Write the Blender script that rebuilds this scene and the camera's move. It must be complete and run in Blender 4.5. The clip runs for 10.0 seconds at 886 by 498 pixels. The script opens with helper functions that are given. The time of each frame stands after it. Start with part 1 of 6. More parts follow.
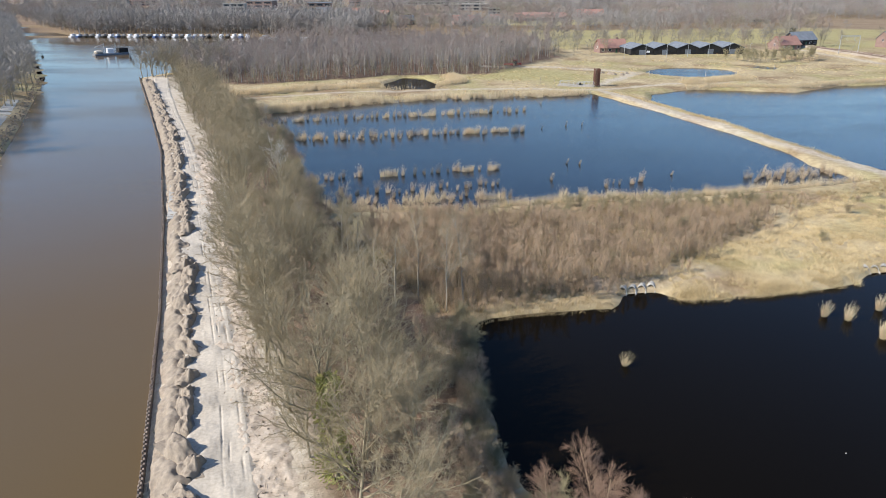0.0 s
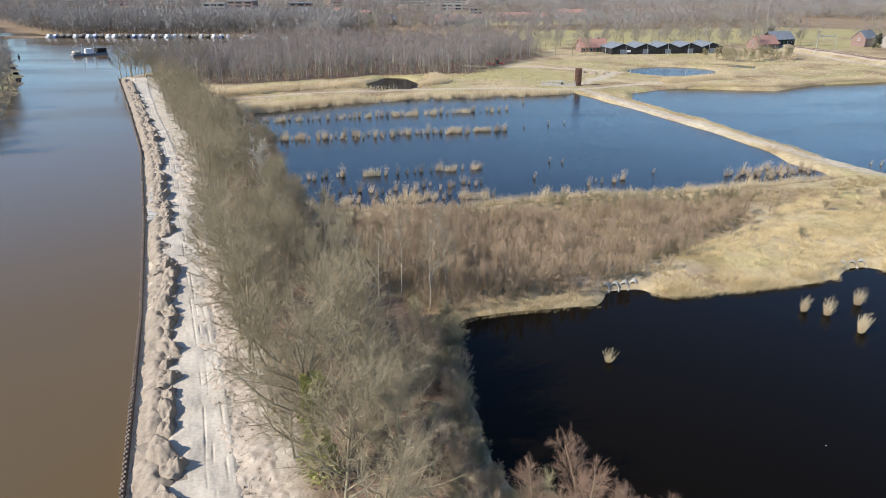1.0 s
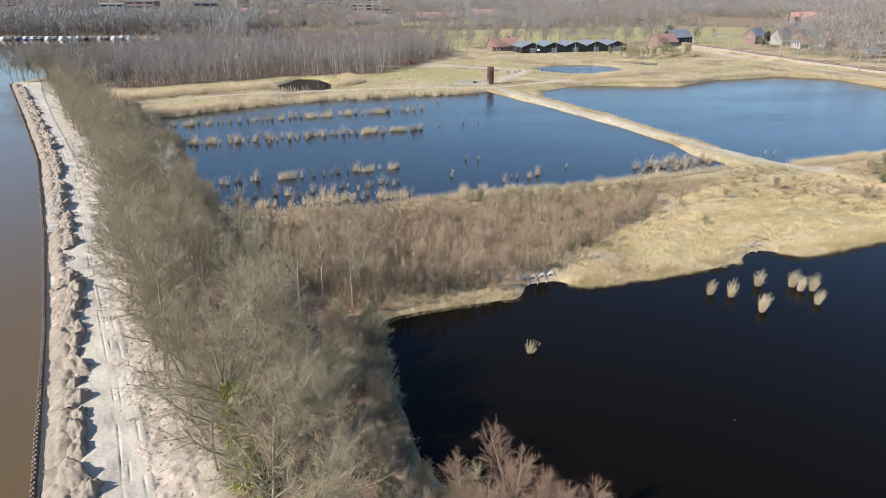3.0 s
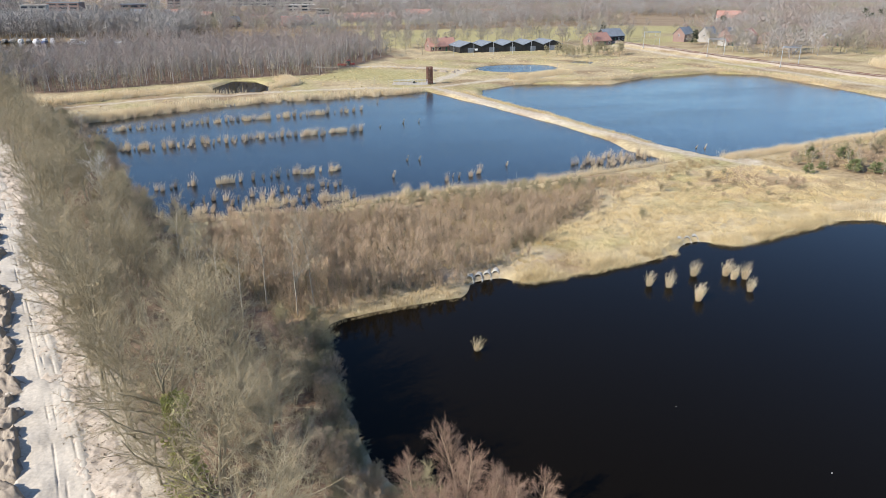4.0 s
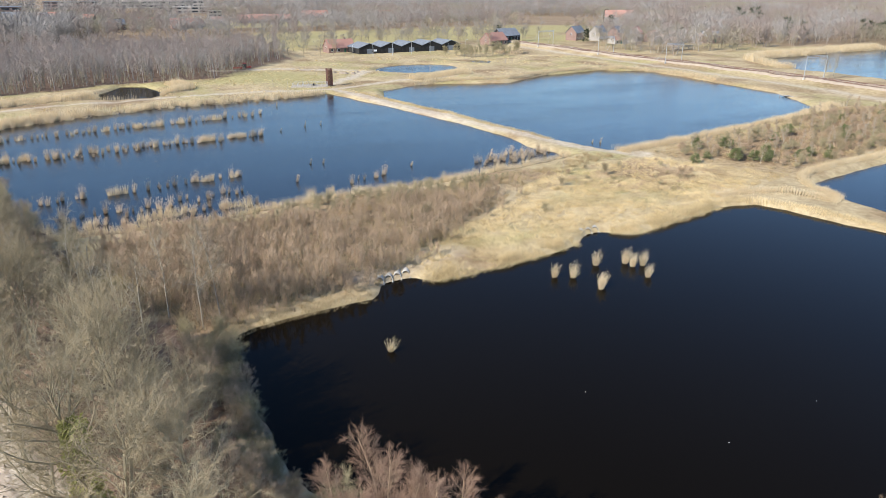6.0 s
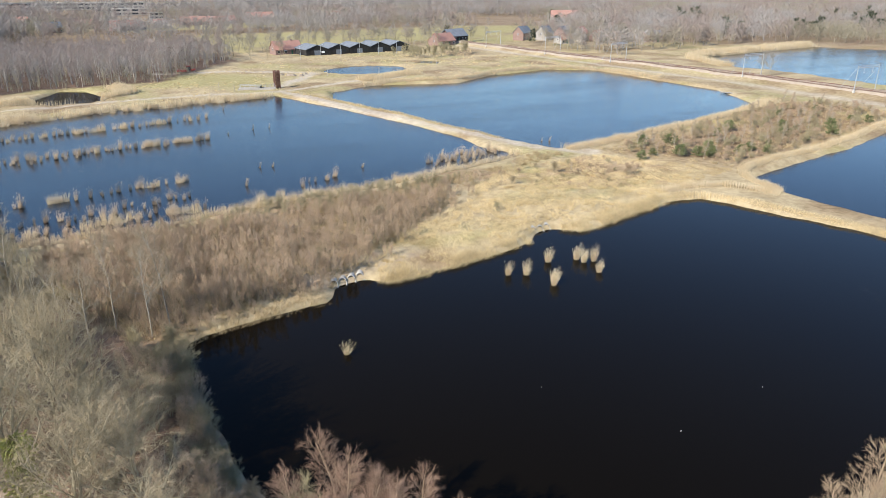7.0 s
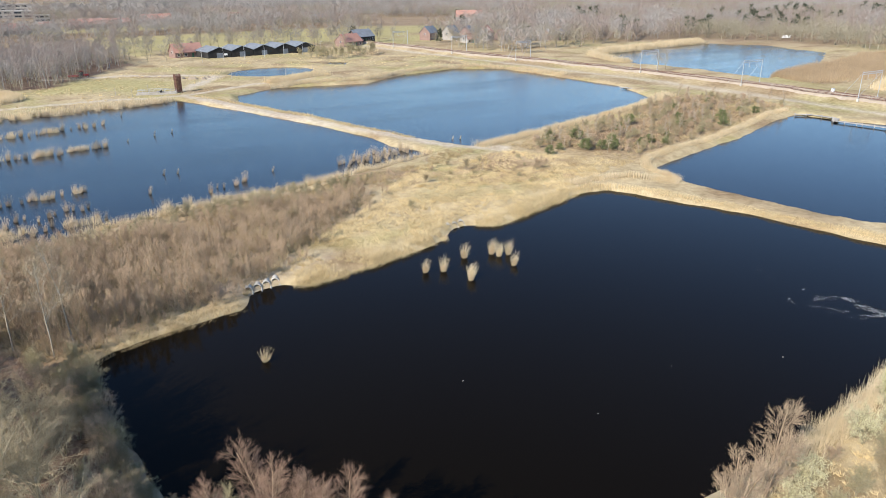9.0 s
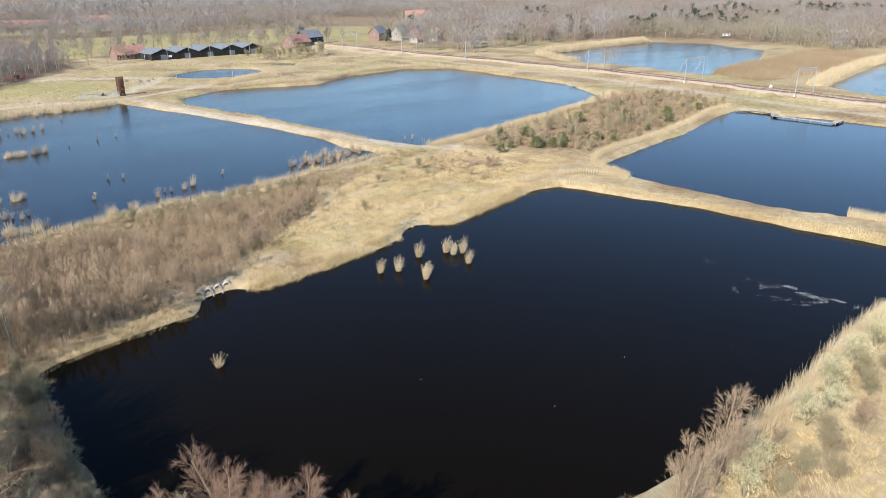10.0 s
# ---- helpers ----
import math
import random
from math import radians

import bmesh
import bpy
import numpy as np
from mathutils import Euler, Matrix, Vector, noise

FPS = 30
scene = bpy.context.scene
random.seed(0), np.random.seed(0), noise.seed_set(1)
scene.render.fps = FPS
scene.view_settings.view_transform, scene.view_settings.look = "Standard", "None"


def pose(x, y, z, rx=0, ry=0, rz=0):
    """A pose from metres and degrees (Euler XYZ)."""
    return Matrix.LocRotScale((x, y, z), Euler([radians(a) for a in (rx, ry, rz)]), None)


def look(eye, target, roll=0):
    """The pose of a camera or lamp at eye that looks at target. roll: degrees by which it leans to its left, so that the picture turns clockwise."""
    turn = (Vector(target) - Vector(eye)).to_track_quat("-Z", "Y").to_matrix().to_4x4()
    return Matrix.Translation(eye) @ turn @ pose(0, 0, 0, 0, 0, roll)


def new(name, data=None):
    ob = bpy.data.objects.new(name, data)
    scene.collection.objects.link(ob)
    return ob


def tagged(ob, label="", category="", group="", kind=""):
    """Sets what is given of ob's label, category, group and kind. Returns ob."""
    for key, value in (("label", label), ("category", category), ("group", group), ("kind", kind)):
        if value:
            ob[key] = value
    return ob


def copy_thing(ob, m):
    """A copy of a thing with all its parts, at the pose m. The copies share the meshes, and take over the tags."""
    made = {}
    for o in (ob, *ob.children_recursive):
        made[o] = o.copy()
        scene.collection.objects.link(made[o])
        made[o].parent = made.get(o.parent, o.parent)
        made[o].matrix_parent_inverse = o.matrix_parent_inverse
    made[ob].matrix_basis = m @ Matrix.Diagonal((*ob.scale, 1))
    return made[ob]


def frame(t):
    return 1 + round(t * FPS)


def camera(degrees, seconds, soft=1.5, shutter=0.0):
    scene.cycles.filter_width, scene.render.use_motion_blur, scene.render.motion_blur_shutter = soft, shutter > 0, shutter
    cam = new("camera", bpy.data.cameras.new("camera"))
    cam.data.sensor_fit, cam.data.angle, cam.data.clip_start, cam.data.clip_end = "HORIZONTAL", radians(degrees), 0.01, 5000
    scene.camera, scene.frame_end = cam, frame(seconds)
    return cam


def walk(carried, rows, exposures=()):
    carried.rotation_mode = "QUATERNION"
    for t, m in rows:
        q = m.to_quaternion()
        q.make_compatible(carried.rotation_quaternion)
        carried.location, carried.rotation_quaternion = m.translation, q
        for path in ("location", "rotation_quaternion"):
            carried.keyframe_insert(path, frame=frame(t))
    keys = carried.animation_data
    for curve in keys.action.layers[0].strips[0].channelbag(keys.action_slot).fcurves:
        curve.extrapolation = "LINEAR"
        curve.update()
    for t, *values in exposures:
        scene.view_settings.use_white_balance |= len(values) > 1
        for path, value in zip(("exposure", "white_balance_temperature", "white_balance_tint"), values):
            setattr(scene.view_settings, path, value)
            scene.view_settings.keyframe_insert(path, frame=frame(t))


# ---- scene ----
cam = camera(65.16, 10.0, soft=0.8)
PATH = [  # seconds, place, pitch, yaw, roll
    (0.0, -0.00, 0.01, 36.04, -21.03, -0.00, -0.03),
    (0.5, 0.01, -0.01, 35.94, -21.03, -0.71, 0.00),
    (1.0, 0.02, -0.03, 35.87, -21.02, -1.44, 0.02),
    (1.5, 0.04, -0.05, 35.82, -21.02, -2.55, 0.03),
    (2.0, 0.07, -0.07, 35.78, -21.02, -4.17, 0.07),
    (3.5, 0.15, -0.14, 35.73, -20.98, -10.83, 0.13),
    (4.0, 0.17, -0.16, 35.73, -20.97, -13.31, 0.08),
    (4.5, 0.19, -0.19, 35.73, -20.94, -15.71, 0.10),
    (5.0, 0.20, -0.23, 35.74, -20.92, -17.80, 0.07),
    (5.5, 0.21, -0.26, 35.74, -20.92, -19.45, 0.06),
    (7.0, 0.21, -0.39, 35.74, -20.85, -25.38, -0.06),
    (7.5, 0.21, -0.44, 35.72, -20.83, -27.18, -0.08),
    (8.0, 0.20, -0.49, 35.69, -20.84, -28.85, -0.03),
    (8.5, 0.18, -0.55, 35.65, -20.85, -30.63, -0.06),
    (9.0, 0.17, -0.62, 35.60, -20.83, -32.71, -0.16),
    (9.5, 0.16, -0.69, 35.53, -20.82, -34.74, -0.23),
    (10.0, 0.16, -0.76, 35.45, -20.81, -36.69, -0.20),
]
walk(cam, [(t, pose(x, y, z, 90 + p, 0, a) @ pose(0, 0, 0, 0, 0, r)) for t, x, y, z, p, a, r in PATH], [(0.0, 0.46, 6680, 12), (2.0, 0.47, 6680, 12), (3.5, 0.54, 6700, 12), (5.0, 0.61, 6720, 12), (7.5, 0.62, 6760, 12), (10.0, 0.60, 6800, 12)])

# ---- light ----
SUN_EL, SUN_TO = radians(35), Vector((0.93, 0.33, 0)).normalized()   # height of the sun, and the way its shadows point
world = bpy.data.worlds.new("world")
scene.world = world
world.use_nodes = True
sky = world.node_tree.nodes.new("ShaderNodeTexSky")
sky.sky_type, sky.sun_disc = "NISHITA", False
sky.sun_elevation, sky.sun_rotation = SUN_EL, math.atan2(-SUN_TO.x, -SUN_TO.y)
sky.dust_density, sky.air_density, sky.ozone_density = 0.3, 1.0, 1.8
bg = world.node_tree.nodes["Background"]
bg.inputs["Strength"].default_value = 0.125
clear = world.node_tree.nodes.new("ShaderNodeMix")   # a clear, dry early-spring sky
clear.data_type, clear.blend_type = "RGBA", "MULTIPLY"
clear.inputs["Factor"].default_value, clear.inputs["B"].default_value = 1.0, (0.76, 0.96, 1.18, 1)
world.node_tree.links.new(sky.outputs[0], clear.inputs["A"])
world.node_tree.links.new(clear.outputs["Result"], bg.inputs["Color"])
sun_data = bpy.data.lights.new("sun", "SUN")
sun_data.energy, sun_data.angle, sun_data.color = 5.0, radians(0.6), (1.0, 0.955, 0.885)
sun = new("sun", sun_data)
sun.matrix_world = look((0, 0, 80), Vector((0, 0, 80)) + SUN_TO * math.cos(SUN_EL) - Vector((0, 0, math.sin(SUN_EL))))


# ---- materials ----
def nodes_of(name, rough=0.9, spec=0.3):
    m = bpy.data.materials.new(name)
    m.use_nodes = True
    b = m.node_tree.nodes["Principled BSDF"]
    b.inputs["Roughness"].default_value = rough
    b.inputs["Specular IOR Level"].default_value = spec
    return m, m.node_tree.nodes, m.node_tree.links, b


def noise_node(ns, ls, scale, detail=4, coord="Object"):
    tc = ns.new("ShaderNodeTexCoord")
    n = ns.new("ShaderNodeTexNoise")
    n.inputs["Scale"].default_value, n.inputs["Detail"].default_value = scale, detail
    ls.new(tc.outputs[coord], n.inputs["Vector"])
    return n.outputs["Fac"]


def ramp(ns, ls, fac, stops):
    r = ns.new("ShaderNodeValToRGB")
    while len(r.color_ramp.elements) < len(stops):
        r.color_ramp.elements.new(0.5)
    for e, (at, c) in zip(r.color_ramp.elements, stops):
        e.position, e.color = at, (*c, 1)
    ls.new(fac, r.inputs["Fac"])
    return r.outputs["Color"]


def mixed(ns, ls, fac, a, b, kind="MIX"):
    n = ns.new("ShaderNodeMix")
    n.data_type, n.blend_type = "RGBA", kind
    for sock, v in ((n.inputs["Factor"], fac), (n.inputs["A"], a), (n.inputs["B"], b)):
        if isinstance(v, (int, float)):
            sock.default_value = v
        elif isinstance(v, tuple):
            sock.default_value = (*v, 1)
        else:
            ls.new(v, sock)
    return n.outputs["Result"]


def bumped(ns, ls, b, height, strength, distance):
    n = ns.new("ShaderNodeBump")
    n.inputs["Strength"].default_value, n.inputs["Distance"].default_value = strength, distance
    ls.new(height, n.inputs["Height"])
    ls.new(n.outputs["Normal"], b.inputs["Normal"])


def surface(name, dark, light, scale=1.0, fine=None, rough=0.9, bump=0.4, vary="", metal=0.0, spec=0.3):
    """Two tones mixed by broad and fine noise; vary: 'object' or 'island' for piece by piece tone."""
    m, ns, ls, b = nodes_of(name, rough, spec)
    b.inputs["Metallic"].default_value = metal
    broad, small = noise_node(ns, ls, scale), noise_node(ns, ls, fine or scale * 9, 5)
    c = ramp(ns, ls, broad, ((0.3, dark), (0.7, light)))
    mid = tuple((p + q) / 2 for p, q in zip(dark, light))
    c = mixed(ns, ls, 0.35, c, ramp(ns, ls, small, ((0.3, tuple(v * 0.6 for v in mid)), (0.7, tuple(min(1, v * 1.35) for v in mid)))))
    if vary:
        if vary == "object":
            rnd = ns.new("ShaderNodeObjectInfo").outputs["Random"]
        else:
            rnd = ns.new("ShaderNodeNewGeometry").outputs["Random Per Island"]
        c = mixed(ns, ls, 1.0, c, ramp(ns, ls, rnd, ((0.0, (0.74, 0.74, 0.76)), (1.0, (1.0, 0.99, 0.97)))), "MULTIPLY")
    ls.new(c, b.inputs["Base Color"])
    if bump:
        bumped(ns, ls, b, small, bump, 0.05)
    return m


def water_material(name, deep, patch, scale, ripple, rough, spec, wind=0.0):
    """Dark water; wind: how far drifting cat's-paws roughen it."""
    m, ns, ls, b = nodes_of(name, rough, spec)
    b.inputs["IOR"].default_value = 1.333
    c = ramp(ns, ls, noise_node(ns, ls, 0.02, 3), ((0.35, deep), (0.65, patch)))
    ls.new(c, b.inputs["Base Color"])
    wave = noise_node(ns, ls, scale, 3)
    fine = noise_node(ns, ls, scale * 4.3, 2)
    add = ns.new("ShaderNodeMath")
    add.operation = "ADD"
    ls.new(wave, add.inputs[0]), ls.new(fine, add.inputs[1])
    bumped(ns, ls, b, add.outputs[0], ripple, 0.05)
    if wind:
        tc, mp, n = ns.new("ShaderNodeTexCoord"), ns.new("ShaderNodeMapping"), ns.new("ShaderNodeTexNoise")
        mp.inputs["Scale"].default_value = (0.012, 0.045, 1)
        mp.inputs["Rotation"].default_value = (0, 0, 0.35)
        n.inputs["Scale"].default_value, n.inputs["Detail"].default_value, n.inputs["Roughness"].default_value = 1.0, 5, 0.62
        ls.new(tc.outputs["Object"], mp.inputs["Vector"]), ls.new(mp.outputs["Vector"], n.inputs["Vector"])
        rr = ns.new("ShaderNodeMapRange")
        rr.inputs["From Min"].default_value, rr.inputs["From Max"].default_value = 0.38, 0.64
        rr.inputs["To Min"].default_value, rr.inputs["To Max"].default_value = rough, rough + wind
        ls.new(n.outputs["Fac"], rr.inputs["Value"]), ls.new(rr.outputs["Result"], b.inputs["Roughness"])
    return m


POND = water_material("pond_water", (0.0042, 0.0029, 0.0013), (0.005, 0.0036, 0.0017), 1.6, 0.05, 0.02, 0.10)
RUFFLED = water_material("ruffled_pond_water", (0.004, 0.0042, 0.0046), (0.005, 0.005, 0.005), 1.4, 0.34, 0.08, 0.52, 0.10)
DEEP = water_material("sheltered_pond_water", (0.0036, 0.0034, 0.0032), (0.0044, 0.004, 0.0036), 1.5, 0.16, 0.05, 0.22, 0.05)
CANAL = water_material("canal_water", (0.112, 0.073, 0.029), (0.110, 0.078, 0.040), 0.9, 0.14, 0.05, 0.30, 0.16)
SAND = surface("pale_sand", (0.40, 0.352, 0.28), (0.52, 0.468, 0.385), 0.35, 3.5, bump=0.6)
SPOIL = surface("dug_soil", (0.21, 0.17, 0.125), (0.33, 0.275, 0.21), 0.5, 4.0, bump=0.8)
CONCRETE = surface("concrete", (0.40, 0.385, 0.335), (0.58, 0.56, 0.50), 0.8, 6, vary="object")
PILE = surface("sheet_pile", (0.16, 0.12, 0.09), (0.34, 0.28, 0.22), 0.9, 6, vary="object")
BARK = surface("grey_bark", (0.21, 0.18, 0.115), (0.40, 0.345, 0.235), 0.8, 8)
TWIG = surface("bare_twigs", (0.275, 0.22, 0.13), (0.43, 0.35, 0.215), 0.25, 4, vary="island", bump=0)
BIRCH = surface("birch_bark", (0.29, 0.26, 0.20), (0.47, 0.43, 0.35), 1.2, 6)
RUST_TWIG = surface("red_brown_twigs", (0.33, 0.235, 0.15), (0.49, 0.365, 0.245), 0.3, 4, vary="island", bump=0)
DARKRED_TWIG = surface("birch_twigs", (0.24, 0.15, 0.105), (0.37, 0.245, 0.17), 0.3, 4, vary="island", bump=0)
TAN_TWIG = surface("tan_twigs", (0.33, 0.24, 0.155), (0.50, 0.38, 0.255), 0.3, 4, vary="island", bump=0)
BROWN_TWIG = surface("brown_thicket_twigs", (0.41, 0.295, 0.195), (0.57, 0.43, 0.295), 0.2, 4, vary="island", bump=0)
OLIVE_TWIG = surface("olive_twigs", (0.28, 0.245, 0.135), (0.43, 0.38, 0.23), 0.3, 4, vary="island", bump=0)
CATKIN = surface("willow_catkins", (0.52, 0.48, 0.27), (0.70, 0.65, 0.42), 0.8, 6, vary="island", bump=0)
IVY = surface("ivy_leaves", (0.20, 0.22, 0.05), (0.36, 0.35, 0.10), 0.8, 6, vary="island", bump=0, rough=0.5)
CONIFER = surface("conifer_needles", (0.03, 0.042, 0.022), (0.06, 0.072, 0.04), 0.6, 6, vary="island", bump=0)
PINE = surface("pine_needles", (0.115, 0.135, 0.052), (0.22, 0.235, 0.11), 0.6, 6, vary="island", bump=0)
REED = surface("dry_reed", (0.66, 0.52, 0.31), (0.84, 0.71, 0.48), 0.3, 5, vary="island", bump=0)
REED_BASE = surface("dark_reed_root", (0.05, 0.04, 0.03), (0.10, 0.08, 0.05), 0.8, 6)
DULL_GRASS = surface("dull_grass", (0.36, 0.275, 0.15), (0.56, 0.45, 0.26), 0.15, 3, vary="island", bump=0)
TAWNY = surface("tawny_reed", (0.38, 0.275, 0.16), (0.54, 0.41, 0.26), 0.05, 2, vary="island", bump=0)
GRASS = surface("dry_grass", (0.58, 0.45, 0.235), (0.78, 0.64, 0.38), 0.15, 3, vary="island", bump=0)
# greyer than the near twigs: some distance haze is mixed into this tone
FARWOOD = surface("far_bare_woods", (0.215, 0.195, 0.175), (0.335, 0.31, 0.28), 0.02, 0.3, bump=0)
FARWOOD_RED = surface("far_birch_woods", (0.205, 0.165, 0.14), (0.315, 0.26, 0.225), 0.02, 0.3, bump=0)
FARWOOD_OLIVE = surface("far_willow_woods", (0.195, 0.175, 0.125), (0.305, 0.275, 0.20), 0.02, 0.3, bump=0)
PALE_STEM = surface("far_pale_stems", (0.26, 0.24, 0.21), (0.42, 0.39, 0.35), 0.05, 0.5, bump=0)
ROW_REED = surface("weathered_reed", (0.52, 0.40, 0.26), (0.72, 0.58, 0.40), 0.3, 5, vary="island", bump=0)
# brick and tiles muted and paled: distance haze put into their colour
BRICK = surface("red_brick", (0.19, 0.125, 0.105), (0.27, 0.185, 0.155), 0.6, 5)
TILE = surface("red_roof_tiles", (0.29, 0.155, 0.12), (0.40, 0.225, 0.175), 0.5, 5)
DARKROOF = surface("dark_grey_roof", (0.13, 0.15, 0.17), (0.22, 0.24, 0.26), 0.4, 4)
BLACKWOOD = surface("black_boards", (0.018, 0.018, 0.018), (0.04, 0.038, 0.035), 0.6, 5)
WHITE = surface("white_paint", (0.70, 0.70, 0.68), (0.82, 0.81, 0.79), 0.7, 5)
STEEL = surface("galvanised_steel", (0.42, 0.44, 0.45), (0.58, 0.60, 0.61), 0.7, 5, rough=0.45, metal=0.6)
RUST = surface("rusted_steel", (0.11, 0.055, 0.042), (0.18, 0.09, 0.065), 0.9, 6)
PLANKS = surface("grey_planks", (0.32, 0.30, 0.26), (0.48, 0.45, 0.40), 0.9, 6, vary="object")
BALLAST = surface("rail_ballast", (0.32, 0.255, 0.185), (0.45, 0.375, 0.285), 0.4, 6)
GLASS = surface("dark_glazing", (0.02, 0.025, 0.03), (0.04, 0.05, 0.06), 0.5, 3, rough=0.1, bump=0, spec=0.5)
PAINT_RED = surface("red_paint", (0.22, 0.03, 0.03), (0.30, 0.045, 0.04), 0.7, 5, rough=0.4)
PAINT_GREEN = surface("green_paint", (0.03, 0.10, 0.06), (0.06, 0.16, 0.10), 0.7, 5, rough=0.45)
PAINT_BLUE = surface("blue_paint", (0.05, 0.10, 0.24), (0.09, 0.16, 0.32), 0.7, 5, rough=0.45)
RUBBER = surface("black_rubber", (0.02, 0.02, 0.02), (0.04, 0.04, 0.04), 0.9, 6)


# ---- mesh helpers ----
def mesh_np(name, verts, faces, material, smooth=False):
    """A mesh from arrays; all faces have the same number of corners."""
    me = bpy.data.meshes.new(name)
    verts, faces = np.asarray(verts, np.float32), np.asarray(faces, np.int32)
    k = faces.shape[1]
    me.vertices.add(len(verts)), me.loops.add(faces.size), me.polygons.add(len(faces))
    me.vertices.foreach_set("co", verts.ravel())
    me.loops.foreach_set("vertex_index", faces.ravel())
    me.polygons.foreach_set("loop_start", np.arange(0, faces.size, k, dtype=np.int32))
    me.polygons.foreach_set("use_smooth", np.full(len(faces), smooth))
    me.update(calc_edges=True)
    me.validate()
    me.materials.append(material)
    return me


def empty(name, x=0, y=0, z=0, rz=0):
    ob = new(name)
    ob.empty_display_size = 0.3
    ob.matrix_basis = pose(x, y, z, 0, 0, rz)
    return ob


def part(name, data, parent, label=""):
    """A mesh as one part under a thing or a part; a bmesh pair is (bmesh, material)."""
    if isinstance(data, tuple):
        bm, material = data
        data = bpy.data.meshes.new(name)
        bm.to_mesh(data)
        bm.free()
        data.materials.append(material)
    ob = new(name, data)
    ob.parent = parent
    return tagged(ob, label)


def block(*boxes, bevel=0.0):
    """Boxes (x0, y0, z0, x1, y1, z1) in one bmesh, edges bevelled."""
    bm = bmesh.new()
    for x0, y0, z0, x1, y1, z1 in boxes:
        r = bmesh.ops.create_cube(bm, size=1)
        bmesh.ops.scale(bm, vec=(x1 - x0, y1 - y0, z1 - z0), verts=r["verts"])
        bmesh.ops.translate(bm, vec=((x0 + x1) / 2, (y0 + y1) / 2, (z0 + z1) / 2), verts=r["verts"])
    if bevel:
        bmesh.ops.bevel(bm, geom=bm.edges[:], offset=bevel, segments=1, affect="EDGES")
    return bm


def rods(segs, sides=5):
    """Round bars (p0, p1, r0, r1) in one bmesh."""
    v, f = tubes(segs, sides)
    bm = bmesh.new()
    vs = [bm.verts.new(p) for p in v]
    for q in f:
        bm.faces.new([vs[i] for i in q])
    return bm


def tubes(segs, sides):
    """Tapered bars as arrays of vertices and quads."""
    p0 = np.array([s[0] for s in segs], float)
    p1 = np.array([s[1] for s in segs], float)
    r0 = np.array([s[2] for s in segs], float)
    r1 = np.array([s[3] for s in segs], float)
    d = p1 - p0
    d /= np.linalg.norm(d, axis=1, keepdims=True) + 1e-9
    ref = np.where(np.abs(d[:, 2:3]) < 0.9, np.array([[0, 0, 1.0]]), np.array([[1.0, 0, 0]]))
    u = np.cross(d, ref)
    u /= np.linalg.norm(u, axis=1, keepdims=True) + 1e-9
    w = np.cross(d, u)
    a = np.arange(sides) * 2 * math.pi / sides
    ring = u[:, None] * np.cos(a)[None, :, None] + w[:, None] * np.sin(a)[None, :, None]
    v = np.concatenate([p0[:, None] + ring * r0[:, None, None], p1[:, None] + ring * r1[:, None, None]], 1)
    base = np.arange(len(segs))[:, None] * 2 * sides
    f = [np.stack([base[:, 0] + i, base[:, 0] + (i + 1) % sides, base[:, 0] + sides + (i + 1) % sides, base[:, 0] + sides + i], 1) for i in range(sides)]
    return v.reshape(-1, 3), np.concatenate(f)


def spikes(p, d, length, radius):
    """Three-sided pointed stalks from p along d, as arrays."""
    p, d = np.asarray(p, float), np.asarray(d, float)
    n = len(p)
    d = d / (np.linalg.norm(d, axis=1, keepdims=True) + 1e-9)
    length = np.broadcast_to(np.asarray(length, float), (n,))
    radius = np.broadcast_to(np.asarray(radius, float), (n,))
    ref = np.where(np.abs(d[:, 2:3]) < 0.9, np.array([[0, 0, 1.0]]), np.array([[1.0, 0, 0]]))
    u = np.cross(d, ref)
    u /= np.linalg.norm(u, axis=1, keepdims=True) + 1e-9
    w = np.cross(d, u)
    v = np.empty((n, 4, 3))
    for i in range(3):
        a = i * 2 * math.pi / 3
        v[:, i] = p + (u * math.cos(a) + w * math.sin(a)) * radius[:, None]
    v[:, 3] = p + d * length[:, None]
    b = np.arange(n)[:, None] * 4
    f = np.concatenate([b + np.array([[0, 1, 3]]), b + np.array([[1, 2, 3]]), b + np.array([[2, 0, 3]])], 1).reshape(-1, 3)
    return v.reshape(-1, 3), f


def joined(pieces):
    vs, fs, k = [], [], 0
    for v, f in pieces:
        vs.append(v), fs.append(f + k)
        k += len(v)
    return np.concatenate(vs), np.concatenate(fs)


def scattered(v, f, xyz, turn, size):
    """Copies of one small mesh, baked into one array."""
    n = len(xyz)
    c, s = np.cos(turn), np.sin(turn)
    x = v[None, :, 0] * c[:, None] - v[None, :, 1] * s[:, None]
    y = v[None, :, 0] * s[:, None] + v[None, :, 1] * c[:, None]
    out = np.stack([x * size[:, None], y * size[:, None], v[None, :, 2] * size[:, None] * np.ones((n, 1))], 2) + xyz[:, None]
    return out.reshape(-1, 3), (f[None] + (np.arange(n) * len(v))[:, None, None]).reshape(-1, f.shape[1])


def vnoise(x, y, scale, seed=0):
    """Smooth value noise from 0 to 1."""
    x, y = np.asarray(x, float) / scale + seed * 17.3, np.asarray(y, float) / scale - seed * 9.7
    i, j = np.floor(x), np.floor(y)
    a, b = x - i, y - j
    a, b = a * a * (3 - 2 * a), b * b * (3 - 2 * b)

    def h(p, q):
        t = np.sin(p * 127.1 + q * 311.7 + seed * 74.7) * 43758.5453
        return t - np.floor(t)
    return (h(i, j) * (1 - a) + h(i + 1, j) * a) * (1 - b) + (h(i, j + 1) * (1 - a) + h(i + 1, j + 1) * a) * b


